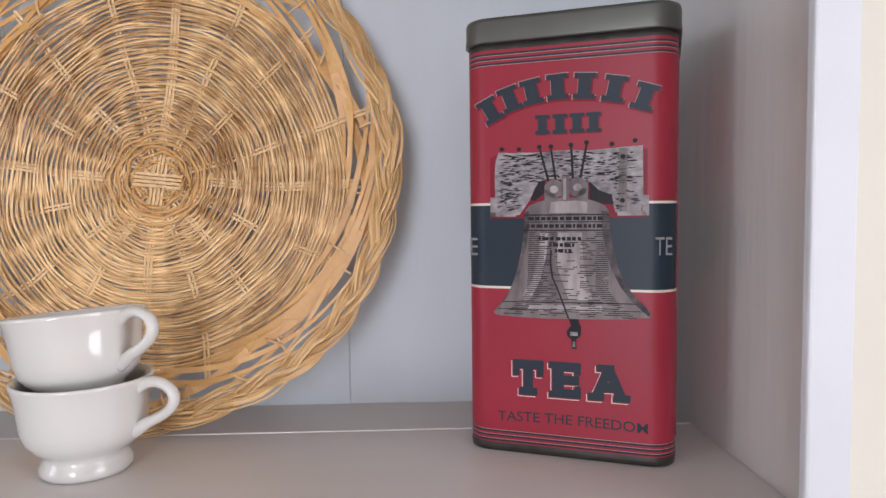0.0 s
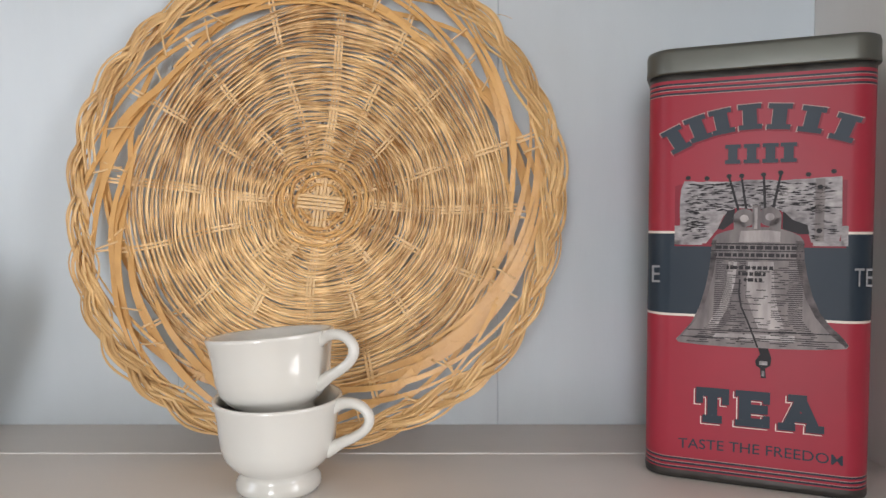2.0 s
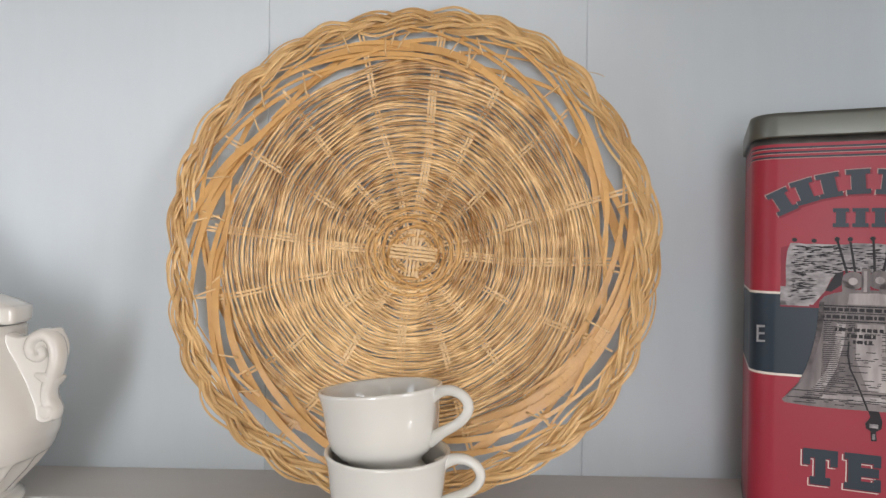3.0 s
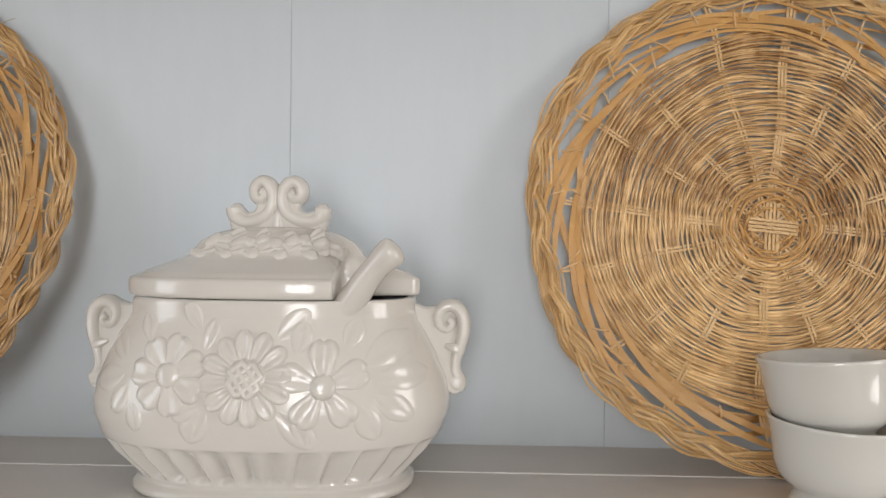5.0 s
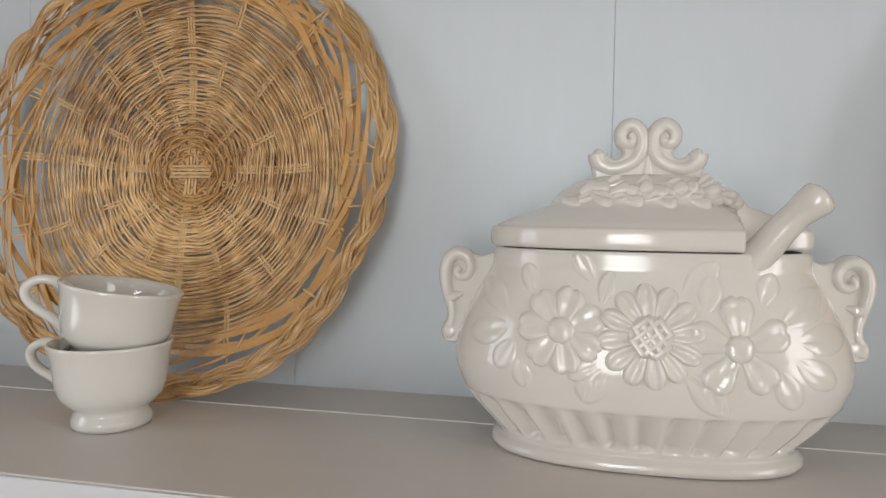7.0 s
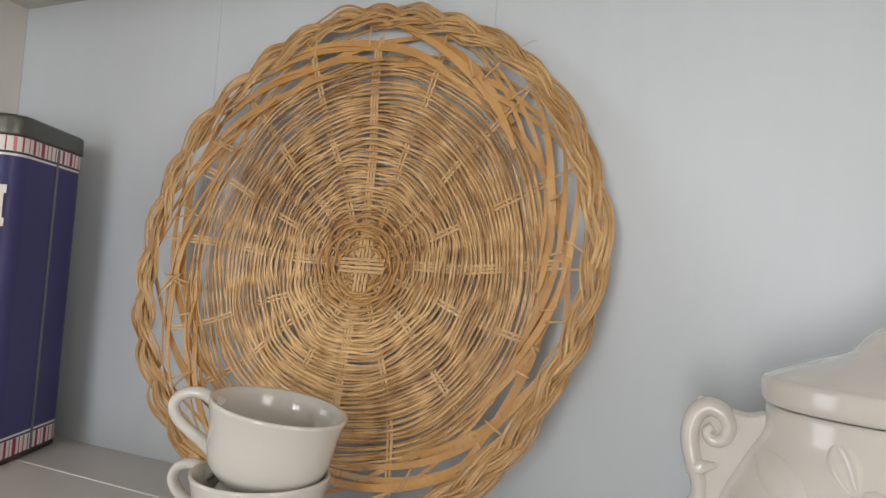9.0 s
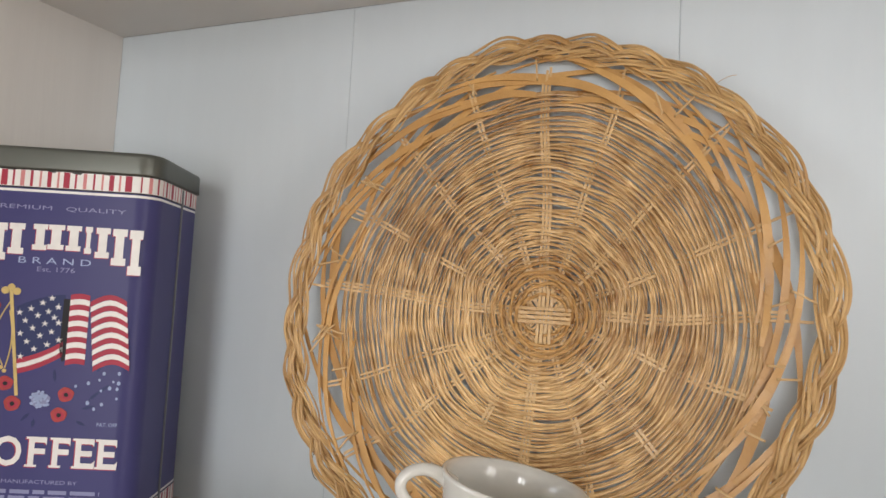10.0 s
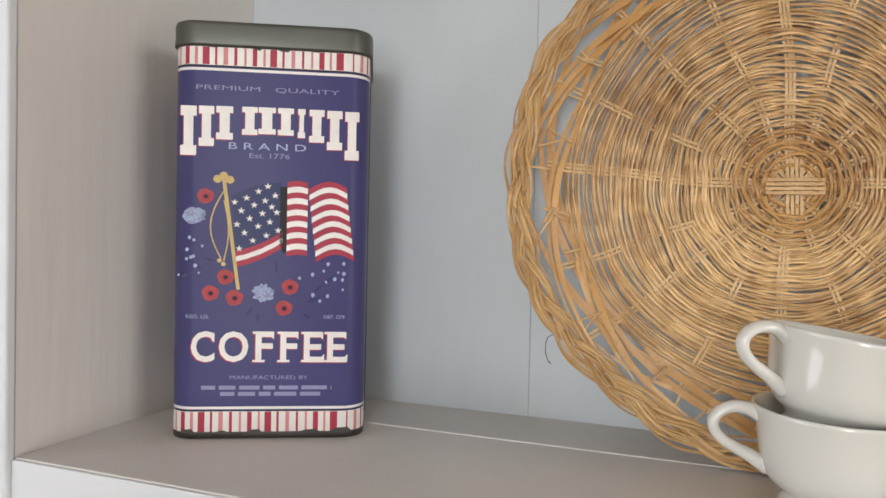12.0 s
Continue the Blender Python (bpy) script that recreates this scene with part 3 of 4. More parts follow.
def tureen(m):
    thing = empty("soup_tureen", m, "cream glazed ceramic soup tureen with raised flowers", "tureen")
    loops = []
    fine = []
    for (a0, b0, z0), (a1, b1, z1) in zip(BODY, BODY[1:]):
        steps = 9 if 0.009 < z0 < 0.04 else 3
        for s in range(steps):
            e = s / steps
            fine.append((a0 + (a1 - a0) * e, b0 + (b1 - b0) * e, z0 + (z1 - z0) * e))
    fine.append(BODY[-1])
    N = 280
    guide, cum = oval(0.105, 0.0595, 0, N), [0]
    for p, q in zip(guide, guide[1:] + guide[:1]):
        cum.append(cum[-1] + math.hypot(p[0] - q[0], p[1] - q[1]))
    for a, b, z in fine:
        ring = oval(a, b, z, N)
        if 0.0125 < z < 0.0385:
            deep = 0.0085 * min(1, (z - 0.0125) / 0.004) * math.sqrt(max(0.0, min(1, (0.0385 - z) / 0.009)))
            new_ring = []
            for i, (x, y, zz) in enumerate(ring):
                u = cum[i] / cum[-1] * 30
                w = (u % 1) / 0.80
                g = min(1, w / 0.22) ** 0.8 * max(0.0, 1 - w) ** 0.7 * 1.25 if w < 1 else 0.0
                d = math.hypot(x, y)
                k = 1 - deep * g / max(d, 0.02)
                new_ring.append((x * k, y * k, zz))
            ring = new_ring
        loops.append(ring)
    inside = [oval(a, b, z, N) for a, b, z in ((0.0905, 0.0495, 0.1290), (0.0890, 0.0480, 0.118), (0.104, 0.058, 0.085), (0.100, 0.055, 0.040), (0.07, 0.035, 0.014))]
    v, f = rings(loops + inside)
    put("bowl", mesh_of("bowl", v, f, CREAM_GLAZE), thing)

    # raised flowers and leaves
    def flower(cx, cz, petals, length, wide, heart, high, start, notch=0.0, veins=0, label=""):
        pieces = []
        for k in range(petals):
            t = start + k * math.tau / petals
            v, f = petal_mesh(length, wide, high * (1 if k % 2 else 0.82), notch=notch, veins=veins)
            v = [(x + heart * 0.55, y, z) for x, y, z in v]
            pieces.append((on_body(v, cx, cz, t), f))
        ob = put("flower", mesh_of("flower", *join(pieces), CREAM_GLAZE), thing)
        ob["label"] = label or "raised glazed daisy"
        rows = []
        for e, rr in ((0.0, 1.0), (0.45, 0.95), (0.8, 0.7), (0.98, 0.3)):
            rows.append([(heart * rr * math.cos(q * math.tau / 28), -high * 0.9 * e - 0.0004 * math.sin(q * 3) * (e < 0.9), heart * rr * math.sin(q * math.tau / 28)) for q in range(28)])
        v, f = rings(rows)
        bits = [(on_body(v, cx, cz, 0), f)]
        for k in range(5 if petals > 8 else 0):
            x = (k - 2) * heart * 0.36 if petals > 8 else 0.0
            reach = math.sqrt(max(0.05, 0.72 - (x / heart) ** 2)) * heart if petals > 8 else heart * 0.3
            v, f = sweep([(x, -high * (0.86 + 0.05 * math.sin(q * math.pi / 8)), -reach + 2 * reach * q / 8) for q in range(9)], heart * (0.14 if petals > 8 else 0.3), 0.0005, (0, 1, 0), 8)
            bits.append((on_body(v, cx, cz, -0.9), f))
            bits.append((on_body(v, cx, cz, 0.62), f))
        put("flower_heart", mesh_of("flower_heart", *join(bits), CREAM_GLAZE), ob)

    flower(-0.0015, 0.0830, 12, 0.0225, 0.0064, 0.0128, 0.0042, 0.12, veins=1, label="large raised daisy with twelve petals")
    flower(-0.0505, 0.0840, 7, 0.0215, 0.0092, 0.0080, 0.0036, 0.4, notch=0.12, veins=1)
    flower(0.0450, 0.0785, 5, 0.0245, 0.0100, 0.0082, 0.0038, 0.36, notch=0.1, veins=1)
    for x, z, t, L, w in ((0.0165, 0.107, 0.75, 0.022, 0.0075), (-0.033, 0.112, 2.1, 0.018, 0.006), (-0.083, 0.092, 2.3, 0.022, 0.008), (-0.082, 0.084, 3.5, 0.023, 0.0085), (-0.078, 0.076, 4.2, 0.018, 0.007),
                          (-0.026, 0.063, 4.2, 0.020, 0.008), (-0.036, 0.064, 4.7, 0.017, 0.006), (0.018, 0.0635, 5.5, 0.028, 0.0085), (0.066, 0.066, 5.2, 0.021, 0.008), (0.070, 0.092, 0.6, 0.026, 0.010),
                          (0.078, 0.083, 0.0, 0.026, 0.009), (0.076, 0.072, 5.7, 0.024, 0.008), (-0.028, 0.100, 1.3, 0.017, 0.005), (-0.066, 0.104, 1.9, 0.016, 0.006), (-0.030, 0.066, 3.6, 0.016, 0.006), (0.028, 0.098, 1.4, 0.018, 0.007), (0.030, 0.064, 4.9, 0.020, 0.007),
                          (0.058, 0.102, 1.2, 0.016, 0.007), (-0.074, 0.066, 4.9, 0.016, 0.006), (0.084, 0.094, 0.9, 0.018, 0.008)):
        v, f = petal_mesh(L * 1.15, w * 1.1, 0.0017, veins=1, pointed=True)
        put("leaf", mesh_of("leaf", on_body(v, x, z, t), f, CREAM_GLAZE), thing)

    # scrolled side handles
    for s in (-1, 1):
        ear = ((0.094, 0.1235), (0.104, 0.1222), (0.113, 0.1243), (0.1205, 0.1268), (0.1258, 0.1276), (0.1278, 0.1245), (0.1307, 0.1190), (0.1320, 0.1120), (0.1312, 0.1050), (0.1278, 0.0985),
               (0.1264, 0.0955), (0.1312, 0.0937), (0.1288, 0.0880), (0.1248, 0.0835), (0.1228, 0.0790), (0.1278, 0.0755), (0.1308, 0.0705), (0.1292, 0.0655), (0.1245, 0.0630), (0.1195, 0.0645), (0.110, 0.075), (0.102, 0.100))
        v, f = slab([(s * x, z) for x, z in smooth_outline(ear, 4)], 0.0064, 0.0014)
        v = [(x, y + 0.16 * (abs(x) - 0.118) + 0.10 * (z - 0.10), z) for x, y, z in v]
        handle = put("side_handle", mesh_of("side_handle", v, f, CREAM_GLAZE), thing)
        curl = ((125.0, 67.5), (126.5, 71.5), (123.6, 78.0), (123.6, 86.0), (126.2, 94.5), (128.6, 103.0), (129.0, 112.0), (126.6, 119.6), (120.8, 123.4), (114.4, 121.2), (111.4, 115.2), (113.2, 109.4), (118.2, 107.6), (121.2, 111.2), (118.6, 114.2))
        line = open_curve(curl, 4)
        fat = [0.0040 + 0.0020 * math.exp(-(q / 5) ** 2) + 0.0014 * math.sin(math.pi * q / len(line)) - 0.0010 * q / len(line) for q in range(len(line))]
        put("handle_curl", mesh_of("handle_curl", *sweep([(s * x / 1000, -0.0012, z / 1000) for x, z in line], fat, 0.0082, (0, 1, 0), 12), CREAM_GLAZE), handle)
        for x, z, t, L, wide in ((0.1165, 0.0965, -0.30, 0.0125, 0.0038), (0.1165, 0.0740, -0.35, 0.0140, 0.0058)):
            v, f = petal_mesh(L, wide, 0.0036)
            c, sn = math.cos(t), math.sin(t)
            put("handle_leaf", mesh_of("handle_leaf", [(s * (x + px * c - pz * sn), py - 0.0062, z + px * sn + pz * c) for px, py, pz in v], f, CREAM_GLAZE), handle)

    # lid with a notch for the ladle
    def lid_loop(a, b, z, cut=True):
        out = []
        for x, y, zz in oval(a * 0.978, b, z, 200, 2.45):
            if cut and x > 0.045 and -0.062 < y < -0.005:
                ramp = min(1, (x - 0.045) / 0.006) * min(1, max(0, (-0.005 - y) / 0.012))
                x = x - (x - 0.0475) * ramp if x > 0.0475 else x
            out.append((x, y, zz))
        return out
    L0 = 0.1297
    prof = [(0.088, 0.050, L0), (0.0985, 0.0575, L0 + 0.0004), (0.1003, 0.0588, L0 + 0.0014), (0.1008, 0.0592, L0 + 0.0032), (0.1010, 0.0594, L0 + 0.0070), (0.1008, 0.0592, L0 + 0.0104), (0.1000, 0.0586, L0 + 0.0120),
            (0.0982, 0.0574, L0 + 0.0128), (0.0968, 0.0564, L0 + 0.0131), (0.0955, 0.0556, L0 + 0.0142), (0.0900, 0.0520, L0 + 0.0168), (0.0800, 0.0455, L0 + 0.0208), (0.0700, 0.0395, L0 + 0.0250),
            (0.0630, 0.0352, L0 + 0.0276), (0.0610, 0.0340, L0 + 0.0292), (0.0600, 0.0333, L0 + 0.0315), (0.0540, 0.0300, L0 + 0.0390), (0.0440, 0.0245, L0 + 0.0450),
            (0.0300, 0.0170, L0 + 0.0488), (0.0150, 0.0085, L0 + 0.0500), (0.0010, 0.0010, L0 + 0.0502)]
    lid = put("lid", mesh_of("lid", *rings([lid_loop(a, b, z if z < L0 + 0.0142 else L0 + 0.0142 + (z - L0 - 0.0142) * 0.9, a > 0.05) for a, b, z in prof]), CREAM_GLAZE), thing, None, "domed lid with raised blossoms and a notch")
    bits = []
    rng = random.Random(21)
    for row, (e, reach, num) in enumerate(((0.06, 0.046, 11), (0.32, 0.040, 10), (0.56, 0.031, 8))):
        for k in range(num):
            x = -reach + 2 * reach * (k + 0.3 * (row % 2)) / (num - 1) + rng.uniform(-0.001, 0.001)
            zz = L0 + 0.0282 + 0.0165 * e
            yy = -(0.0345 - 0.006 * e - 0.009 * e * e) * max(0.05, 1 - abs(x / 0.062) ** 2.5) ** 0.4
            v, f = petal_mesh(rng.uniform(0.0110, 0.0140), rng.uniform(0.0043, 0.0054), 0.0036, rows=7, sides=8, veins=k % 2)
            t = (0.45 if (k + row) % 2 else -0.35) + rng.uniform(-0.25, 0.25)
            c, s = math.cos(t), math.sin(t)
            bits.append(([(x - 0.005 + px * c - pz * s, yy + 0.0020 + py * 0.8 + (px * s + pz * c) * 0.6, zz + (px * s + pz * c) * 0.8 - py * 0.6) for px, py, pz in v], f))
    put("blossom_relief", mesh_of("blossom_relief", *join(bits), CREAM_GLAZE), lid)
    # scrolled knob: one thick plate with two curls over upturned tips
    half = ((0.0, -0.004), (0.030, -0.005), (0.0345, 0.001), (0.0362, 0.0075), (0.0364, 0.0138), (0.0338, 0.0186), (0.0298, 0.0188), (0.0268, 0.0158), (0.0232, 0.0128), (0.0190, 0.0128), (0.0160, 0.0158),
            (0.0180, 0.0200), (0.0202, 0.0262), (0.0185, 0.0330), (0.0130, 0.0372), (0.0070, 0.0370), (0.0022, 0.0335), (0.0, 0.0305))
    plate = [*half[1:], *((-x, z) for x, z in reversed(half[1:-1]))]
    base = L0 + 0.0447
    v, f = slab([(x * 0.96, base + z * 0.97) for x, z in smooth_outline(plate, 4)], 0.0066, 0.0022)
    bits = [([(x, y + 0.10 * abs(x) + 0.10 * (z - base - 0.02), z) for x, y, z in v], f)]
    scroll = ((34.4, 15.4), (33.0, 9.6), (26.0, 5.6), (17.0, 6.6), (8.6, 10.6), (4.2, 17.5), (4.0, 26.0), (7.6, 32.4), (13.4, 33.6), (17.8, 29.4), (17.2, 23.4), (12.6, 21.6), (10.2, 25.2), (12.8, 27.4))
    line = open_curve(scroll, 4)
    for s in (-1, 1):
        fat = [0.0046 + 0.0016 * math.exp(-(q / 6) ** 2) + 0.0012 * math.sin(math.pi * q / len(line)) - 0.0011 * q / len(line) for q in range(len(line))]
        bits.append(sweep([(s * x * 0.9 / 1000, -0.0008, base + z * 0.97 / 1000) for x, z in line], fat, 0.0078, (0, 1, 0), 12))
    bits.append(sweep([(0, -0.0030, base + 0.000 + 0.0018 * q) for q in range(8)], [0.0058 - 0.0005 * q for q in range(8)], 0.0040, (0, 1, 0), 8))
    put("scroll_knob", mesh_of("scroll_knob", *join(bits), CREAM_GLAZE), lid)
    return thing


TUREEN = pose(-0.4275, 0.4665, SHELF, 0, 0, 0)
tureen(TUREEN)
# ladle: bowl inside the tureen, stem out through the notch
lad = empty("ladle", TUREEN, "cream glazed ceramic ladle resting in the tureen", "ladle")
stem = [(0.020, -0.030, 0.095), (0.040, -0.036, 0.112), (0.055, -0.040, 0.1245), (0.064, -0.043, 0.134), (0.073, -0.046, 0.144), (0.081, -0.048, 0.1515), (0.088, -0.050, 0.157), (0.0925, -0.051, 0.160), (0.0950, -0.0513, 0.1618), (0.0968, -0.0515, 0.1630), (0.0978, -0.0516, 0.1637)]
thick = [0.0090, 0.0094, 0.0098, 0.0092, 0.0084, 0.0082, 0.0094, 0.0100, 0.0092, 0.0064, 0.0020]
stem = [(x if x < 0.055 else 0.055 + (x - 0.055) * 0.78, y, z) for x, y, z in stem]
v, f = sweep(stem, thick, thick, (0, 1, 0), 16)
put("stem", mesh_of("stem", v, f, CREAM_GLAZE), lad)
v, f = lathe([(0.0001, -0.016), (0.012, -0.013), (0.019, -0.004), (0.021, 0.004), (0.0195, 0.004), (0.017, -0.003), (0.010, -0.011), (0.0001, -0.0135)], 28)
put("scoop", mesh_of("scoop", v, f, CREAM_GLAZE), lad, pose(0.0, -0.012, 0.080, 10, -30, 0))


# ---------------------------------------------------------------- tins
WIDE, HALF, CORNER = 0.0650, 0.0525, 0.0155


PRINT = 1.11


def rounded_square(half, r, per=7):
    pts = []
    for k, (sx, sy) in enumerate(((1, -1), (1, 1), (-1, 1), (-1, -1))):
        for i in range(per):
            a = (k - 1) * math.pi / 2 + i / (per - 1) * math.pi / 2
            pts.append((sx * (WIDE - HALF + half - r) + r * math.cos(a), sy * (half - r) + r * math.sin(a)))
    return pts


def tin_body(bands, parent):
    """Body with a rolled foot; bands: rising heights and the print between them."""
    mats, loops, index = [], [], []
    for z, grow, m in bands:
        if m not in mats:
            mats.append(m)
        loops.append([(x, y, z) for x, y in rounded_square(HALF + grow, CORNER + grow)])
    v, f = rings(loops)
    n = len(loops[0])
    for z, grow, m in bands[:-1]:
        index += [mats.index(m)] * n
    index += [0, len(mats) - 1]
    return put("tin_body", mesh_of("tin_body", v, f, mats, True, index), parent)


def tin_lid(parent):
    prof = [(0.0012, 0.2585), (0.0020, 0.2588), (0.0022, 0.2600), (0.0018, 0.2640), (0.0019, 0.2715), (0.0012, 0.2738), (-0.001, 0.2748), (-0.003, 0.2750), (-0.004, 0.2742), (-0.02, 0.2742)]
    v, f = rings([[(x, y, z) for x, y in rounded_square(HALF + g, max(CORNER + g, 0.004), 9)] for g, z in prof])
    lid = put("lid", mesh_of("lid", v, f, PEWTER), parent, None, "dull pewter-coloured metal lid")
    return lid


def tin_seam(parent, mat, y):
    return part("side_seam", box(WIDE - 0.0003, WIDE + 0.0011, y - 0.0014, y + 0.0014, 0.004, 0.257, 0.0004, 1), mat, parent)


def flat(name, outline, mat, parent, layer=1, label=""):
    """A printed shape on the tin's front: a thin plate with its outline in mm of face and height."""
    y0, y1 = -HALF - 0.00005, -HALF - 0.00008 * layer - 0.00006
    outline = [(u * PRINT, w) for u, w in outline]
    n = len(outline)
    verts = [(u / 1000, y1, w / 1000) for u, w in outline] + [(u / 1000, y0, w / 1000) for u, w in outline]
    faces = [tuple(range(n))] + [(i, i + n, (i + 1) % n + n, (i + 1) % n) for i in range(n)]
    bm = bmesh.new()
    vs = [bm.verts.new(c) for c in verts]
    for face in faces:
        bm.faces.new([vs[i] for i in face])
    return part(name, bm, mat, parent, label)


def plates(name, outlines, mat, parent, layer=1, label=""):
    """Printed shapes: each one a part, or, where they are tiny and many, one part."""
    if len(outlines) <= 14:
        first = None
        for outline in outlines:
            ob = flat(name, outline, mat, parent, layer, label)
            first = first or ob
        return first
    pieces = []
    y0, y1 = -HALF - 0.00005, -HALF - 0.00008 * layer - 0.00006
    for outline in outlines:
        outline = [(u * PRINT, w) for u, w in outline]
        n = len(outline)
        pieces.append(([(u / 1000, y1, w / 1000) for u, w in outline] + [(u / 1000, y0, w / 1000) for u, w in outline],
                       [tuple(range(n))] + [(i, i + n, (i + 1) % n + n, (i + 1) % n) for i in range(n)]))
    v, f = join(pieces)
    bm = bmesh.new()
    vs = [bm.verts.new(c) for c in v]
    for face in f:
        bm.faces.new([vs[i] for i in face])
    return tagged(part(name, bm, mat, parent, label), kind="stuff")


def rect(u0, u1, w0, w1):
    return [(u0, w0), (u1, w0), (u1, w1), (u0, w1)]


def disc(u, w, r, n=20, squash=1.0, wobble=0.0):
    return [(u + r * (1 + wobble * math.sin(5 * i * math.tau / n)) * math.cos(i * math.tau / n), w + squash * r * (1 + wobble * math.cos(3 * i * math.tau / n)) * math.sin(i * math.tau / n)) for i in range(n)]


def words(text, u, w, high, wide, mat, parent, layer=1, bold=0.0, bend=0.0, name="lettering"):
    """Printed words centred on (u, w), high and wide in mm, in the built-in font."""
    cu = bpy.data.curves.new("words", "FONT")
    cu.body, cu.align_x, cu.resolution_u, cu.offset = text, "CENTER", 3, bold
    tmp = bpy.data.objects.new("words", cu)
    scene.collection.objects.link(tmp)
    me = bpy.data.meshes.new_from_object(tmp.evaluated_get(bpy.context.evaluated_depsgraph_get()))
    bpy.data.objects.remove(tmp)
    xs_, ys_ = [v.co.x for v in me.vertices], [v.co.y for v in me.vertices]
    cx, sx, y0, sy = (min(xs_) + max(xs_)) / 2, wide / (max(xs_) - min(xs_)), min(ys_), high / (max(ys_) - min(ys_))
    for v in me.vertices:
        a, b = (v.co.x - cx) * sx, (v.co.y - y0) * sy
        v.co = Vector(((u + a) * PRINT / 1000, -HALF - 0.00006 - 0.00008 * layer, (w - high / 2 + b - bend * (2 * a / wide) ** 2) / 1000))
    me.shade_flat()
    me.materials.clear()
    me.materials.append(mat)
    return put(name, me, parent)


def beam(u, w, wide, high, tilt, lean=0.0):
    """An upright slab with feet, the plain block that stands for one drawn character."""
    k, t = 0.30 * wide, 0.2 * high
    pts = [(-wide / 2, -high / 2), (wide / 2, -high / 2), (wide / 2, -high / 2 + t), (k, -high / 2 + t), (k, high / 2 - t), (wide / 2, high / 2 - t), (wide / 2, high / 2), (-wide / 2, high / 2),
           (-wide / 2, high / 2 - t), (-k, high / 2 - t), (-k, -high / 2 + t), (-wide / 2, -high / 2 + t)]
    c, s = math.cos(tilt), math.sin(tilt)
    return [(u + x * c - y * s, w + x * s + y * c) for x, y in pts]


def tea_tin(m):
    thing = empty("tea_tin", m, "tall red and navy tea tin with a bell picture", "tin", "tall tins")
    s, c = 0.0, CREAM_PRINT
    bands = [(0.0, -0.002, WORN_METAL), (0.0006, 0.0, WORN_METAL), (0.0042, 0.0004, WORN_METAL), (0.0060, 0.0, RED_PRINT)]
    z = 0.0068
    for k in range(3):
        bands += [(z, s, NAVY_PRINT), (z + 0.0012, s, TAN_PRINT), (z + 0.0016, s, RED_PRINT)]
        z += 0.0029
    bands += [(0.1055, s, c), (0.1070, s, NAVY_PRINT), (0.1580, s, c), (0.1595, s, RED_PRINT)]
    z = 0.2450
    for k in range(3):
        bands += [(z, s, TAN_PRINT), (z + 0.0004, s, NAVY_PRINT), (z + 0.0016, s, RED_PRINT)]
        z += 0.0030
    bands += [(0.2545, s, WORN_METAL), (0.2585, s, WORN_METAL)]
    body = tin_body(bands, thing)
    tin_lid(thing)
    tin_seam(thing, RED_PRINT, 0.0)
    # arched heading of seven blocks, and four below
    arch = ((-42.7, 217.4, 0.50), (-31.2, 223.6, 0.34), (-18.8, 227.2, 0.20), (-4.4, 229.2, 0.05), (10.4, 228.6, -0.08), (26.2, 225.8, -0.2), (41.8, 220.0, -0.34))
    for grow, mat, layer, du, dw in ((1.1, TAN_PRINT, 1, 0, 0), (0.9, RED_SHADE_PRINT, 2, 0.7, -0.8), (0.0, NAVY_PRINT, 3, 0, 0)):
        plates("heading_block", [beam(u + du, w + dw, 11.8 + grow, 15.4 + grow, t) for u, w, t in arch], mat, body, layer)
    plates("heading_block", [beam(u + 0.6, 206.3, 8.2, 11.8, 0) for u in (-12.8, -3.2, 6.2, 15.2)], RED_SHADE_PRINT, body, 1)
    plates("heading_block", [beam(u, 207.0, 8.0, 11.8, 0) for u in (-12.8, -3.2, 6.2, 15.2)], NAVY_PRINT, body, 2)
    # yoke, straps and bell
    flat("picture_shadow", [(-43, 150), (-43, 188), (-37, 190), (43.5, 190), (43.5, 150)], RED_SHADE_PRINT, body, 1)
    rough = [(-40, 152)]
    rng = random.Random(4)
    rough += [(-40 + rng.uniform(-0.4, 0.4), w) for w in range(156, 190, 5)]
    rough += [(u, 190.6 + rng.uniform(-0.6, 0.6)) for u in range(-38, 30, 4)] + [(30, 191.5), (41, 192.0), (41.5, 160), (40, 153), (27, 153), (24.5, 163), (18, 165.5), (12, 172), (-11, 174), (-17, 169), (-20, 161), (-26, 152)]
    flat("picture_yoke", rough, SILVER_PRINT, body, 2)
    plates("picture_yoke_wing", [rect(-43, -39.5, 151, 163), rect(41, 44.4, 151, 163), rect(-43, -28, 151, 154), rect(28, 43, 151, 154)], SILVER_PRINT, body, 3)
    plates("picture_strap", [rect(28.5, 33, 154, 191)], BRONZE_PRINT, body, 3)
    plates("picture_bolt", [disc(u, w, 1.4, 10) for u, w in ((-36, 193), (-26, 192.5), (-14.5, 193.5), (-8, 193.5), (3, 194), (11.5, 195), (25, 193.5), (37, 195), (30.7, 186), (30.7, 160))], BLACK_PRINT, body, 4)
    plates("picture_rod", [[(-15, 193), (-13.8, 193), (-7.5, 168), (-9, 168)], [(-8.5, 192), (-7.4, 192), (-4.0, 168), (-5.4, 168)], [(2.6, 193), (3.8, 193), (5, 169), (3.6, 169)], [(11, 194), (12.2, 194), (8, 168), (6.4, 168)]], BLACK_PRINT, body, 4)
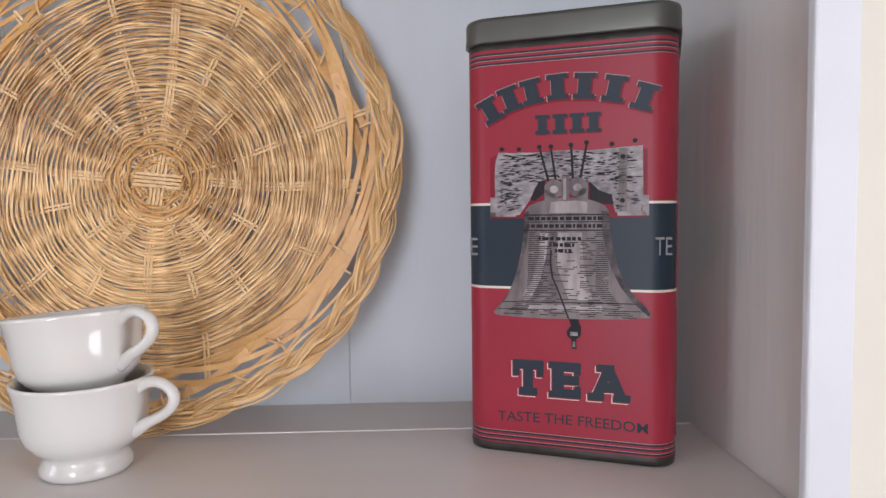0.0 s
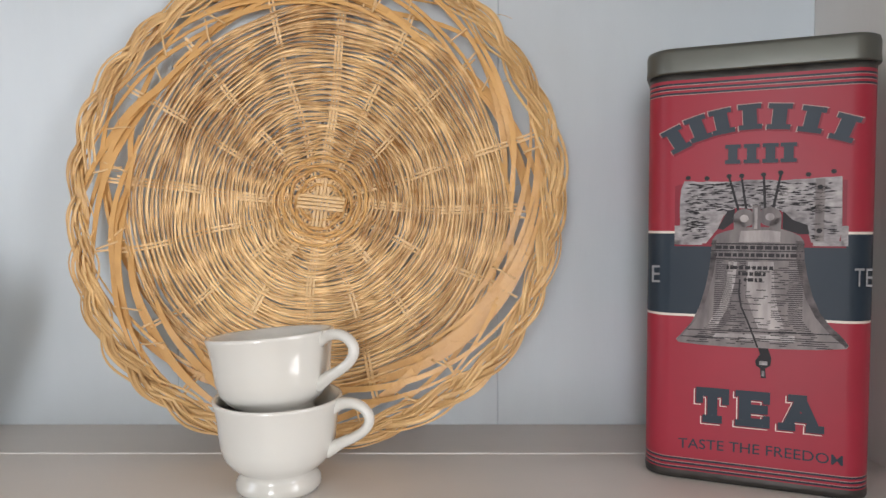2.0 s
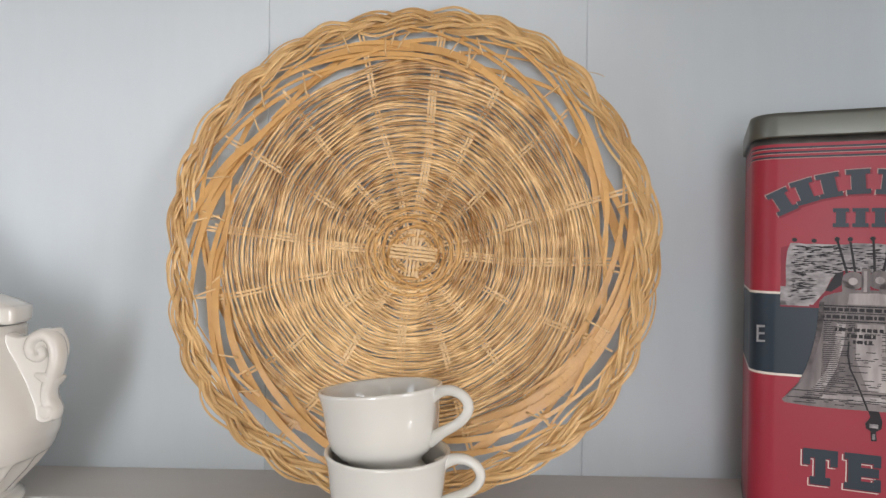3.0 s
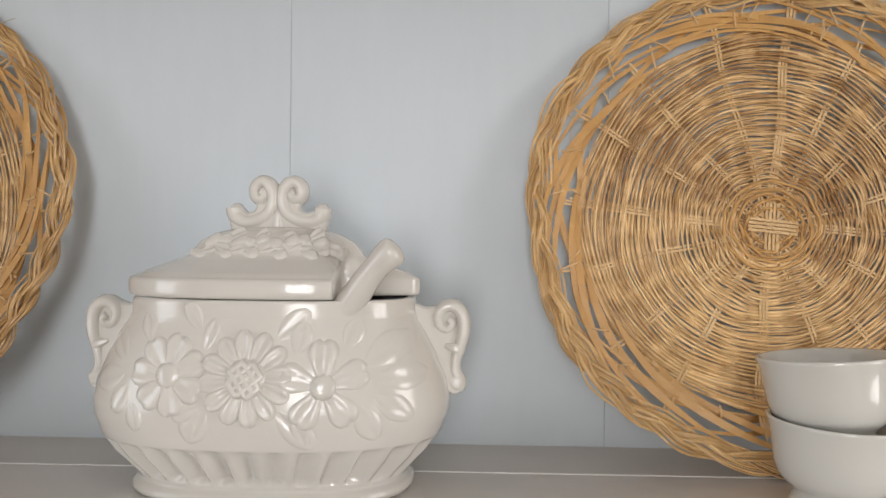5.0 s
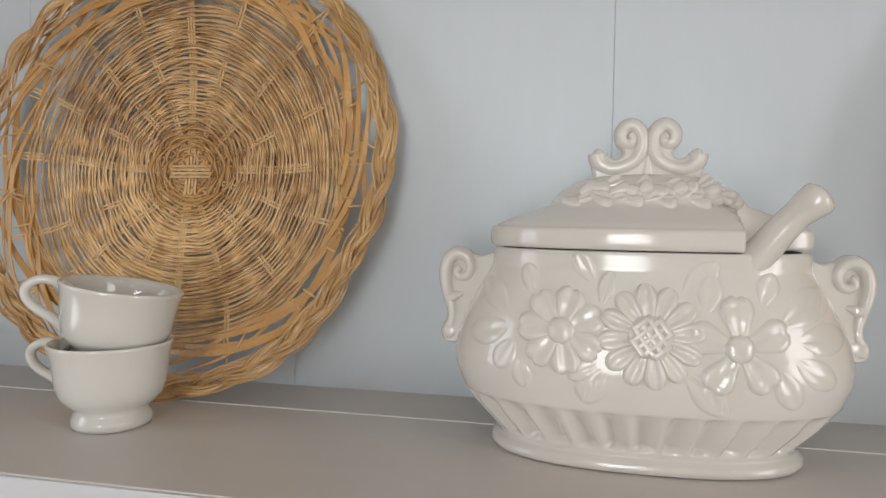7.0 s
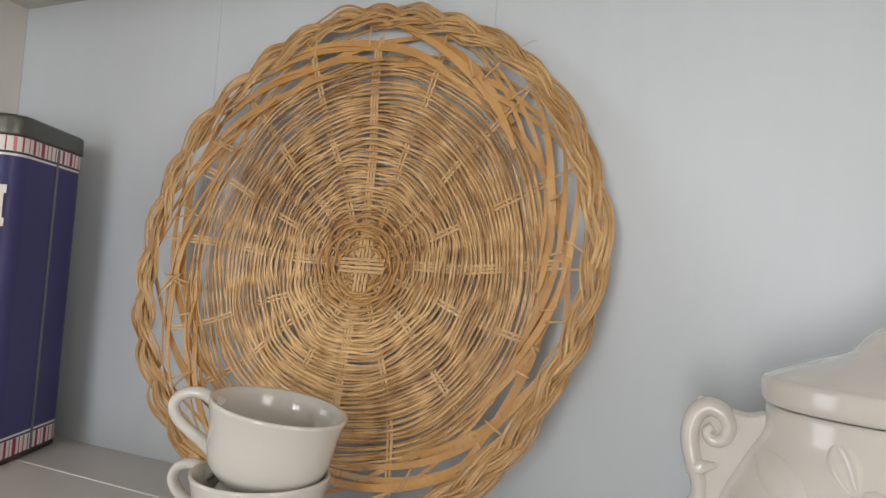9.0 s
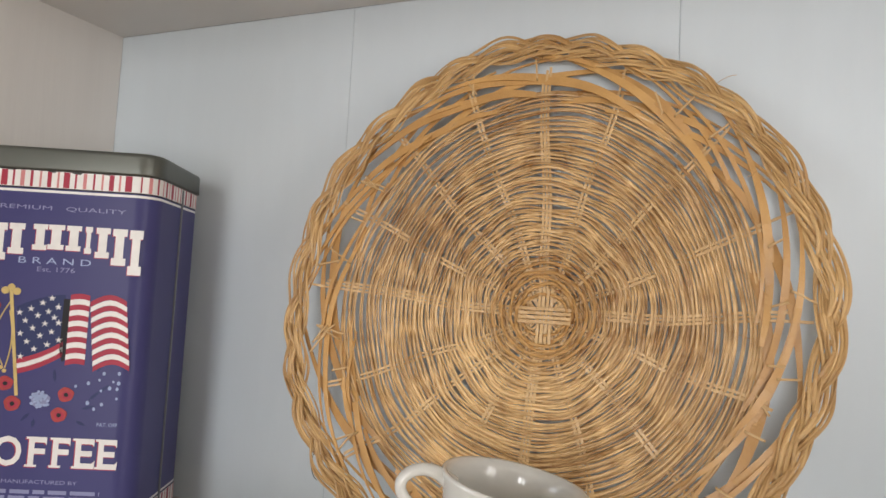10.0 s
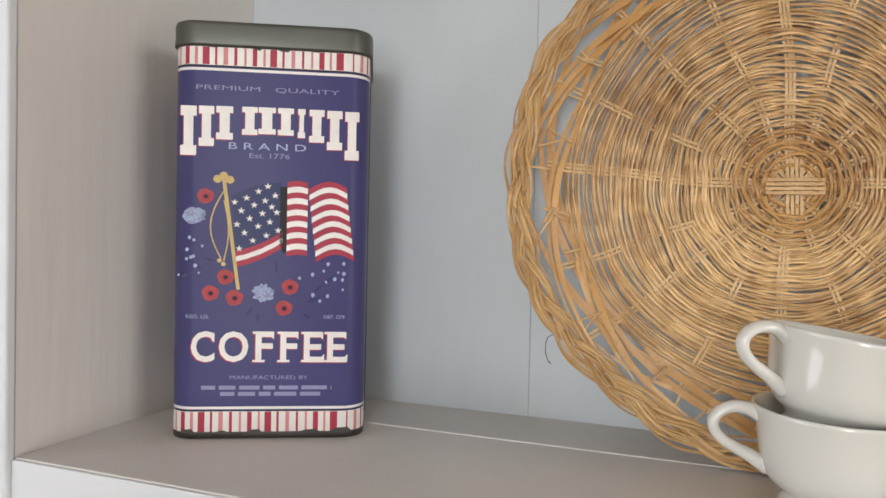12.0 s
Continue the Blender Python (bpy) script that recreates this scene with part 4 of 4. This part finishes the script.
    flat("picture_bell", [(-10, 161.2), (-4, 162.2), (5, 162.2), (12, 161.2), (17.5, 159.2), (21.5, 157), (23.6, 153.6), (24, 143), (25.5, 133), (28.2, 121), (32, 111),
                          (37, 103.5), (43, 97), (46, 92.5), (45, 90.5), (30, 88.8), (10, 88.0), (-10, 87.6), (-28, 87.8), (-40, 88.8), (-41.5, 90.5), (-38, 95), (-33, 102), (-29, 112), (-26, 124), (-24.3, 134), (-23.4, 143), (-22.8, 154), (-20.5, 157.4), (-16, 159.6)], BRONZE_PRINT, body, 5,
         "printed bronze bell with a crack")
    plates("picture_crown", [disc(-6.3, 167.8, 5.6, 18), disc(6.6, 168.6, 5.8, 18), rect(-2.2, 2.0, 160, 175.5), [(-11.5, 160), (-11.8, 168), (-6, 166), (-5, 160)], [(6, 160), (7, 167), (12.4, 168), (12, 160)]], BRONZE_PRINT, body, 4.5)
    plates("picture_crown_bolt", [disc(-6.3, 167.4, 2.3, 14), disc(6.6, 168.4, 2.3, 14), rect(-1.2, 0.4, 161, 174)], BRIGHT_BRONZE_PRINT, body, 5.5)
    plates("picture_crown_shade", [[(-20, 161), (-15, 172), (-11, 173.5), (-12, 165), (-17, 160.5)], [(13, 161), (13, 172), (18, 166.5), (25, 163.5), (26, 158), (21, 158)]], BLACK_PRINT, body, 4)
    plates("picture_bell_light", [[(-4, 141), (9, 141), (9.5, 125), (11.5, 112), (15, 100), (2, 99.4), (-1, 108), (-4.6, 120)], [(-14, 141), (-9.5, 141), (-10.5, 128), (-14, 112), (-20, 99), (-26, 98.4), (-18.6, 112), (-15, 127)],
                                  [(-8, 159.8), (6, 160.4), (12, 159.4), (12, 153), (-9, 153)], [(-22, 92), (20, 92.8), (20, 96.6), (-20, 96)]], BRIGHT_BRONZE_PRINT, body, 5.4)
    plates("picture_bell_side", [[(-22.8, 154), (-20.5, 154), (-20.6, 143), (-22, 132), (-25.5, 116), (-31, 103.5), (-38.5, 93), (-41, 90.5), (-38, 95), (-33, 102), (-29, 112), (-26, 124), (-24.3, 134), (-23.4, 143)],
                                 [(23.6, 154), (19.5, 154), (20, 143), (22, 131), (25, 119), (30, 108), (37, 98.5), (44.5, 91.2), (45.8, 92.5), (43, 97), (37, 103.5), (32, 111), (28.2, 121), (25.5, 133), (24, 143)]], DIM_BRONZE_PRINT, body, 6)
    plates("picture_bell_line", [rect(-23.2, 24.0, 151.4, 152.2), rect(-23.2, 24, 147.2, 147.8), rect(-23.6, 24.2, 142.0, 142.8), [(-36, 97.6), (40, 98.8), (40.6, 98.2), (-36.6, 97.0)], [(-39, 93), (43.5, 94.2), (44, 93.8), (-39.4, 92.5)]], BLACK_PRINT, body, 6)
    bars = []
    for w, u0, u1 in ((149.6, -21, 22), (145.0, -22, 22), (137.2, -15, 9), (133.4, -9, 5), (129.8, -6, 4)):
        u = u0
        while u < u1:
            L = rng.uniform(1.2, 3.6)
            bars.append(rect(u, min(u + L, u1), w - 1.1, w + 1.1))
            u += L + rng.uniform(0.6, 1.0)
    plates("picture_inscription", bars, BLACK_PRINT, body, 6)
    # engraved lines on bell and timber
    lines = []
    w = 89.6
    while w < 141:
        k = (w - 88) / 53
        left, right = -40 + 17.5 * min(1, k * 3.2) ** 0.6 + 2.2 * k, 43 - 19.5 * min(1, k * 3.0) ** 0.6
        for a, b, density in ((left, left + 9, 0.95), (left + 9, -5, 0.42), (-5, 8, 0.25), (8, right - 7, 0.6), (right - 7, right, 0.95)):
            u = a
            while u < b:
                L = rng.uniform(2.0, 5.0)
                if rng.random() < density:
                    lines.append([(u, w), (min(u + L, b), w + 0.1), (min(u + L, b), w + 0.62), (u, w + 0.5)])
                u += L
        w += 1.25
    plates("picture_engraving", lines, BLACK_PRINT, body, 6)
    lines = []
    for k in range(520):
        u, w, L = rng.uniform(-39, 36), rng.uniform(154, 189.5), rng.uniform(1.5, 5.5)
        if w < 172 and -24 < u + L and u < 25:
            continue
        lines.append([(u, w), (u + L / 2, w - 0.25), (u + L, w + 0.1), (u + L, w + 0.35), (u + L / 2, w + rng.uniform(0.35, 0.8)), (u, w + 0.2)])
    plates("picture_engraving", lines, BLACK_PRINT, body, 3)
    crack = [(-8.5, 130), (-8.8, 121), (-7.6, 113), (-4.5, 105), (-2.4, 99), (-0.4, 93), (1.2, 88)]
    flat("picture_crack", crack + [(u + 0.9, w + 0.2) for u, w in reversed(crack)], BLACK_PRINT, body, 7)
    flat("picture_clapper", [(1.8, 88), (7.0, 88), (8.8, 82), (8.4, 77.5), (5.8, 75.5), (6.2, 69.6), (3.6, 69.4), (3.2, 75.5), (1.0, 77), (0.6, 80), (3.0, 84)], BLACK_PRINT, body, 6)
    plates("picture_clapper_shine", [rect(2.6, 6.8, 77.6, 80.0), rect(4.0, 5.4, 70.6, 74)], SILVER_PRINT, body, 7)
    # readable words
    for du, dw, mat, layer in ((-1.2, -1.2, c, 1), (-0.7, -0.7, RED_SHADE_PRINT, 2), (0, 0, NAVY_PRINT, 3)):
        for letter, u, wide in (("T", -21.2, 17.6), ("E", 0.4, 15.6), ("A", 24.0, 21.0)):
            words(letter, u + du, 49.6 + dw, 22.5, wide, mat, body, layer, 0.055)
        feet = (rect(-26.4, -16.0, 38.4, 43.4), rect(-30.0, -26.2, 50.6, 57.0), rect(-16.2, -12.4, 50.6, 57.0), rect(-9.2, -2.6, 38.4, 42.4), rect(-9.2, -2.6, 56.8, 60.8), rect(5.0, 8.6, 38.4, 46.0), rect(5.0, 8.6, 53.2, 60.8),
                rect(12.6, 21.4, 38.4, 43.0), rect(26.4, 35.4, 38.4, 43.0), rect(17.4, 26.8, 56.6, 60.8))
        plates("lettering_slab", [[(u + du, w + dw) for u, w in q] for q in feet], mat, body, layer + 0.5)
    words("TASTE THE FREEDOM", 2.6, 24.6, 6.4, 84, NAVY_PRINT, body, 1, 0.004, 1.2)
    words("E", -53.0, 132, 11, 4.6, DIM_GREY_PRINT, body, 1)
    words("TE", 52.0, 133, 10.5, 8.5, DIM_GREY_PRINT, body, 1)
    return thing


def striped_band(z0, z1, parent, seed):
    """Red, pink and white upright bars round the tin."""
    rng = random.Random(seed)
    base = rounded_square(HALF + 0.0002, CORNER + 0.0002, 9)
    dense, run = [], 0.0
    n = len(base)
    for i in range(n):
        a, b = Vector(base[i]), Vector(base[(i + 1) % n])
        d = (b - a).length
        steps = max(1, int(d / 0.0005))
        for s in range(steps):
            dense.append((a + (b - a) * s / steps, run + d * s / steps))
        run += d
    pattern, u, kind = [], 0.0, 0
    order = ((0, 3.6), (1, 1.5), (0, 4.2), (2, 2.6), (0, 4.4), (1, 1.6), (0, 4.6), (2, 1.4), (0, 4.0), (1, 3.3), (0, 3.8), (2, 1.6), (0, 3.0), (1, 4.6))
    while u < run * 1000:
        k, L = order[kind % len(order)]
        pattern.append((u, u + L, k))
        u += L
        kind += 1
    index = []
    for p, s in dense:
        q = s * 1000
        index.append(next((k for a, b, k in pattern if a <= q < b), 0))
    loops = [[(p.x, p.y, z) for p, s in dense] for z in (z0, z1)]
    v, f = rings(loops, (False, False))
    return put("striped_band", mesh_of("striped_band", v, f, [WHITE_PRINT, CRIMSON_PRINT, PINK_PRINT], True, index), parent, None, "red, pink and white upright stripes")


def coffee_tin(m):
    thing = empty("coffee_tin", m, "tall blue coffee tin with a flag picture", "tin", "tall tins")
    s = 0.0
    bands = [(0.0, -0.002, WORN_METAL), (0.0006, 0.0, WORN_METAL), (0.0040, 0.0004, WORN_METAL), (0.0056, 0.0, WHITE_PRINT), (0.0185, s, BLACK_PRINT), (0.0193, s, BLUE_PRINT), (0.0200, s, WHITE_PRINT), (0.0218, s, BLUE_PRINT),
             (0.2424, s, WHITE_PRINT), (0.2442, s, BLUE_PRINT), (0.2450, s, BLACK_PRINT), (0.2460, s, WHITE_PRINT), (0.2578, s, WORN_METAL), (0.2586, s, WORN_METAL)]
    body = tin_body(bands, thing)
    striped_band(0.0050, 0.0183, body, 1)
    striped_band(0.2463, 0.2576, body, 2)
    rng = random.Random(12)
    plates("worn_edge", [[(u, 5.0), (u + L, 5.0), (u + L * 0.8, 5.0 + h), (u + L * 0.3, 5.0 + h * 0.8)] for u, L, h in ((-52, 9, 2.0), (-30, 6, 0.9), (-12, 9, 1.6), (20, 12, 1.4), (38, 14, 2.6))], WORN_METAL, body, 3)
    plates("worn_edge", [[(u, 258.2), (u + L, 258.2), (u + L * 0.8, 258.2 - h), (u + L * 0.3, 258.2 - h * 0.7)] for u, L, h in ((-40, 9, 1.0), (-12, 6, 1.6), (2, 9, 1.8), (22, 7, 1.0))], WORN_METAL, body, 3)
    tin_lid(thing)
    tin_seam(thing, SEAM_GREY, 0.004)
    words("PREMIUM   QUALITY", -2, 231.2, 3.6, 85, GREY_BLUE_PRINT, body, 1)
    # arched heading: ten drawn blocks, tall at both ends
    blocks = []
    for u, wide in ((-48.6, 9.2), (-38.2, 8.8), (-27.6, 9.8), (-12.8, 9.0), (-2.6, 10.2), (8.6, 9.4), (18.0, 4.4), (27.2, 9.0), (38.0, 9.2), (48.6, 8.6)):
        high = 17.5 + 15.5 * (abs(u) / 50) ** 2.2
        blocks.append((u, 219.8 - high / 2 - 0.8 * (u / 50) ** 2, wide, high))
    plates("heading_block", [beam(u - 0.5, w - 0.5, a, b, 0) for u, w, a, b in blocks], CRIMSON_PRINT, body, 1)
    plates("heading_block", [beam(u, w, a, b, 0) for u, w, a, b in blocks], WHITE_PRINT, body, 2)
    words("B R A N D", -2.0, 194.0, 4.4, 46, PALE_BLUE_PRINT, body, 1)
    words("Est. 1776", -0.8, 188.0, 3.4, 24, GREY_BLUE_PRINT, body, 1)
    # flag on its pole
    flat("picture_pole", [(-28.6, 172), (-26.4, 172), (-17.2, 99.6), (-19.2, 99.4)], GOLD_PRINT, body, 4)
    plates("picture_finial", [disc(-31.2, 172, 2.6, 12), disc(-24.0, 171.6, 2.6, 12), disc(-27.6, 174.4, 2.4, 12)], GOLD_PRINT, body, 5)
    cord = [(-28 - 7.5 * math.sin(e * 3.0) ** 1.0, 164 - 44 * e) for e in (i / 12 for i in range(13))]
    cord2 = [(-27.6 + 2.8 * math.sin(e * 3.1), 158 - 40 * e) for e in (i / 12 for i in range(13))]
    for line in (cord, cord2):
        flat("picture_cord", line + [(u + 0.8, w) for u, w in reversed(line)], GOLD_PRINT, body, 3)
    plates("picture_tassel", [disc(-29.5, 118.5, 1.4, 10), disc(-27.2, 116.2, 1.4, 10)], GOLD_PRINT, body, 4)

    def wave(u):
        return 1.6 * math.sin((u + 22) * 0.13) if u < 9 else 2.2 * math.sin((u - 22) * 0.16)

    top = [(u, 163 + (u + 23) * 0.33 - 2 * ((u + 8) / 15) ** 2) for u in range(-23, 9, 2)]
    low = [(u, 122.5 + (u + 20) * 0.42) for u in range(-20, 9, 2)]
    flat("picture_canton", top + [(8, 135)] + list(reversed(low)), DARK_BLUE_PRINT, body, 1)
    lowest = [(u, 119.5 + (u + 20) * 0.48 - 4 * math.sin((u + 20) / 28 * math.pi) * 0.4) for u in range(-20, 9, 2)]
    for k, mat in ((3.4, CRIMSON_PRINT), (0, WHITE_PRINT), (-3.4, CRIMSON_PRINT)):
        flat("picture_stripe", [(u, w + k + 1.9) for u, w in lowest] + [(u, w + k - 1.9) for u, w in reversed(lowest)], mat, body, 2)
    flat("picture_fold", [(6, 168), (11, 168), (11, 126), (8, 124), (6, 132)], BLACK_PRINT, body, 2)
    for k in range(13):
        w0 = 171 - k * 3.75
        mat = CRIMSON_PRINT if k % 2 == 0 else WHITE_PRINT
        tilt = 0.12 * (k / 12)
        a = [(u, w0 + 1.2 * math.sin((u - 10) * 0.25) - 2.5 * tilt * (20 - u) * 0.25) for u in (10.2, 13, 16, 19, 22.5)]
        flat("picture_stripe", a + [(u, w - 3.75) for u, w in reversed(a)], mat, body, 3)
        shift = 2.0 + k * 0.42
        b = [(u + shift, w0 - 3.6 + 5.0 * math.sin((u - 23) * 0.135 + 0.15)) for u in (21, 25, 29, 33, 37, 41, 44)]
        flat("picture_stripe", b + [(u, w - 3.6) for u, w in reversed(b)], mat, body, 4)
    stars = []
    for u, w in ((-21, 157), (-14, 160), (-7, 164.5), (-1.5, 168), (-17, 151.5), (-9.5, 155.5), (-3, 158.5), (3, 162), (-19.5, 142.5), (-12, 146.5), (-4.5, 150), (1, 154.5), (-15, 137), (-7, 141.5), (0, 144.5), (4, 151), (-18, 126.5), (-10, 132), (-2, 135.5), (5, 139)):
        stars.append([(u + (2.4 if q % 2 == 0 else 0.8) * math.sin(q * math.pi / 5), w + (2.4 if q % 2 == 0 else 0.8) * math.cos(q * math.pi / 5)) for q in range(10)])
    for star in stars:
        flat("picture_star", star, WHITE_PRINT, body, 4)
    # blossoms round the flag
    poppies = ((-38.1, 160.6, 4.9), (-25.8, 107.7, 5.0), (-34.5, 97, 5.0), (-20.3, 94, 5.2), (12.7, 101.6, 5.0), (9.3, 87.5, 5.0))
    for u, w, r in poppies:
        flower = plates("picture_poppy", [disc(u, w, r, 22, 1.0, 0.06)], POPPY_PRINT, body, 5)
        plates("picture_petal", [disc(u + r * 0.12, w - r * 0.1, r * 0.62, 18, 0.9, 0.08)], CRIMSON_PRINT, flower, 6)
        plates("picture_heart", [disc(u + 0.2, w - 0.2, r * 0.3, 12)], BLACK_PRINT, flower, 7)
    for u, w in ((-44.7, 147.3), (-3.0, 97.4)):
        bits = []
        for k in range(46):
            a, d = rng.uniform(0, math.tau), 6.6 * math.sqrt(rng.random())
            bits.append(disc(u + d * math.cos(a), w + 0.85 * d * math.sin(a), rng.uniform(0.7, 1.25), 6))
        plates("picture_cluster", [disc(u, w, 6.0, 18, 0.85, 0.1)], GREY_BLUE_PRINT, body, 4)
        plates("picture_floret", bits, PALE_BLUE_PRINT, body, 5)
    sprigs, leaves = [], []
    for cx, cw, du, dw, num in ((-47, 122, 8, 16, 10), (36, 104, 10, 14, 10), (30, 112, 12, 8, 5)):
        for k in range(num):
            sprigs.append(disc(cx + rng.uniform(-du, du), cw + rng.uniform(-dw, dw), rng.uniform(0.6, 1.2), 7, 1.3))
    for cx, cw, t, L in ((-40, 112, 2.3, 9), (-44, 128, 1.9, 8), (-9, 88, 4.0, 8), (-6, 84, 4.6, 6), (23, 92, 0.3, 9), (27, 98, 0.8, 10), (33, 104, 0.7, 9), (5, 110, 1.7, 9), (-32, 118, 2.8, 7), (20, 84, 5.8, 7), (-46, 110, 3.6, 7), (31, 118, 1.2, 8)):
        leaves.append([(cx + L * (e * math.cos(t)) - h * math.sin(t), cw + L * e * math.sin(t) + h * math.cos(t)) for e, h in ((0, 0), (0.35, 1.1), (0.7, 0.9), (1, 0), (0.7, -0.9), (0.35, -1.1))])
    plates("picture_leaf", leaves, DARK_BLUE_PRINT, body, 2)
    plates("picture_bud", sprigs, PALE_BLUE_PRINT, body, 3)
    words("REG. US.", -42, 81.4, 2.6, 13.5, PALE_BLUE_PRINT, body, 1)
    words("PAT. OFF", 40, 81.8, 2.6, 13, PALE_BLUE_PRINT, body, 1)
    for du, dw, mat, layer in ((-0.7, -0.6, CRIMSON_PRINT, 1), (0, 0, WHITE_PRINT, 2)):
        for letter, u, wide in (("C", -38.6, 14.0), ("O", -20.4, 17.6), ("F", -2.2, 10.4), ("F", 12.6, 10.2), ("E", 27.2, 11.0), ("E", 41.4, 11.0)):
            words(letter, u + du, 61.6 + dw, 20.5, wide, mat, body, layer, 0.022)
            if letter in "FE":
                a, b = u - wide / 2 + du, u + wide / 2 + du
                feet = [rect(a - 1.7, a + (5.6 if letter == "F" else 3.0), 51.4 + dw, 52.9 + dw), rect(a - 1.7, a + 3.0, 70.3 + dw, 71.8 + dw), [(b - 2.6, 71.8 + dw), (b + 0.6, 71.8 + dw), (b + 0.6, 66.6 + dw), (b - 0.6, 68.0 + dw)]]
                if letter == "E":
                    feet.append([(b - 2.6, 51.4 + dw), (b + 1.2, 51.4 + dw), (b + 1.6, 57.0 + dw), (b + 0.2, 55.6 + dw)])
                plates("lettering_serif", feet, mat, body, layer + 0.5)
            elif letter == "C":
                plates("lettering_serif", [[(u + du + 4.2, 70.6 + dw), (u + du + 6.6, 70.9 + dw), (u + du + 6.6, 64.6 + dw), (u + du + 5.4, 65.4 + dw)]], mat, body, layer + 0.5)
    words("MANUFACTURED BY", 1.0, 41.2, 2.6, 47, GREY_BLUE_PRINT, body, 1)
    for w, u0, u1, h in ((34.4, -39.3, 38.9, 2.6), (30.2, -28.1, 32.4, 2.6)):
        bars, u = [], u0
        while u < u1:
            L = rng.uniform(6, 16)
            bars.append(rect(u, min(u + L, u1), w - h / 2, w + h / 2))
            u += L + 2.2
        plates("small_print_bar", bars, GREY_BLUE_PRINT, body, 1)
    return thing


tea_tin(pose(0.2533, 0.4765, SHELF, 0, 0, -20.8) @ Matrix.Diagonal((1.0, 1, 1.012, 1)))
coffee_tin(pose(-1.1545, 0.4730, SHELF, 0, 0, 25.0) @ Matrix.Diagonal((1.022, 1, 1.045, 1)))
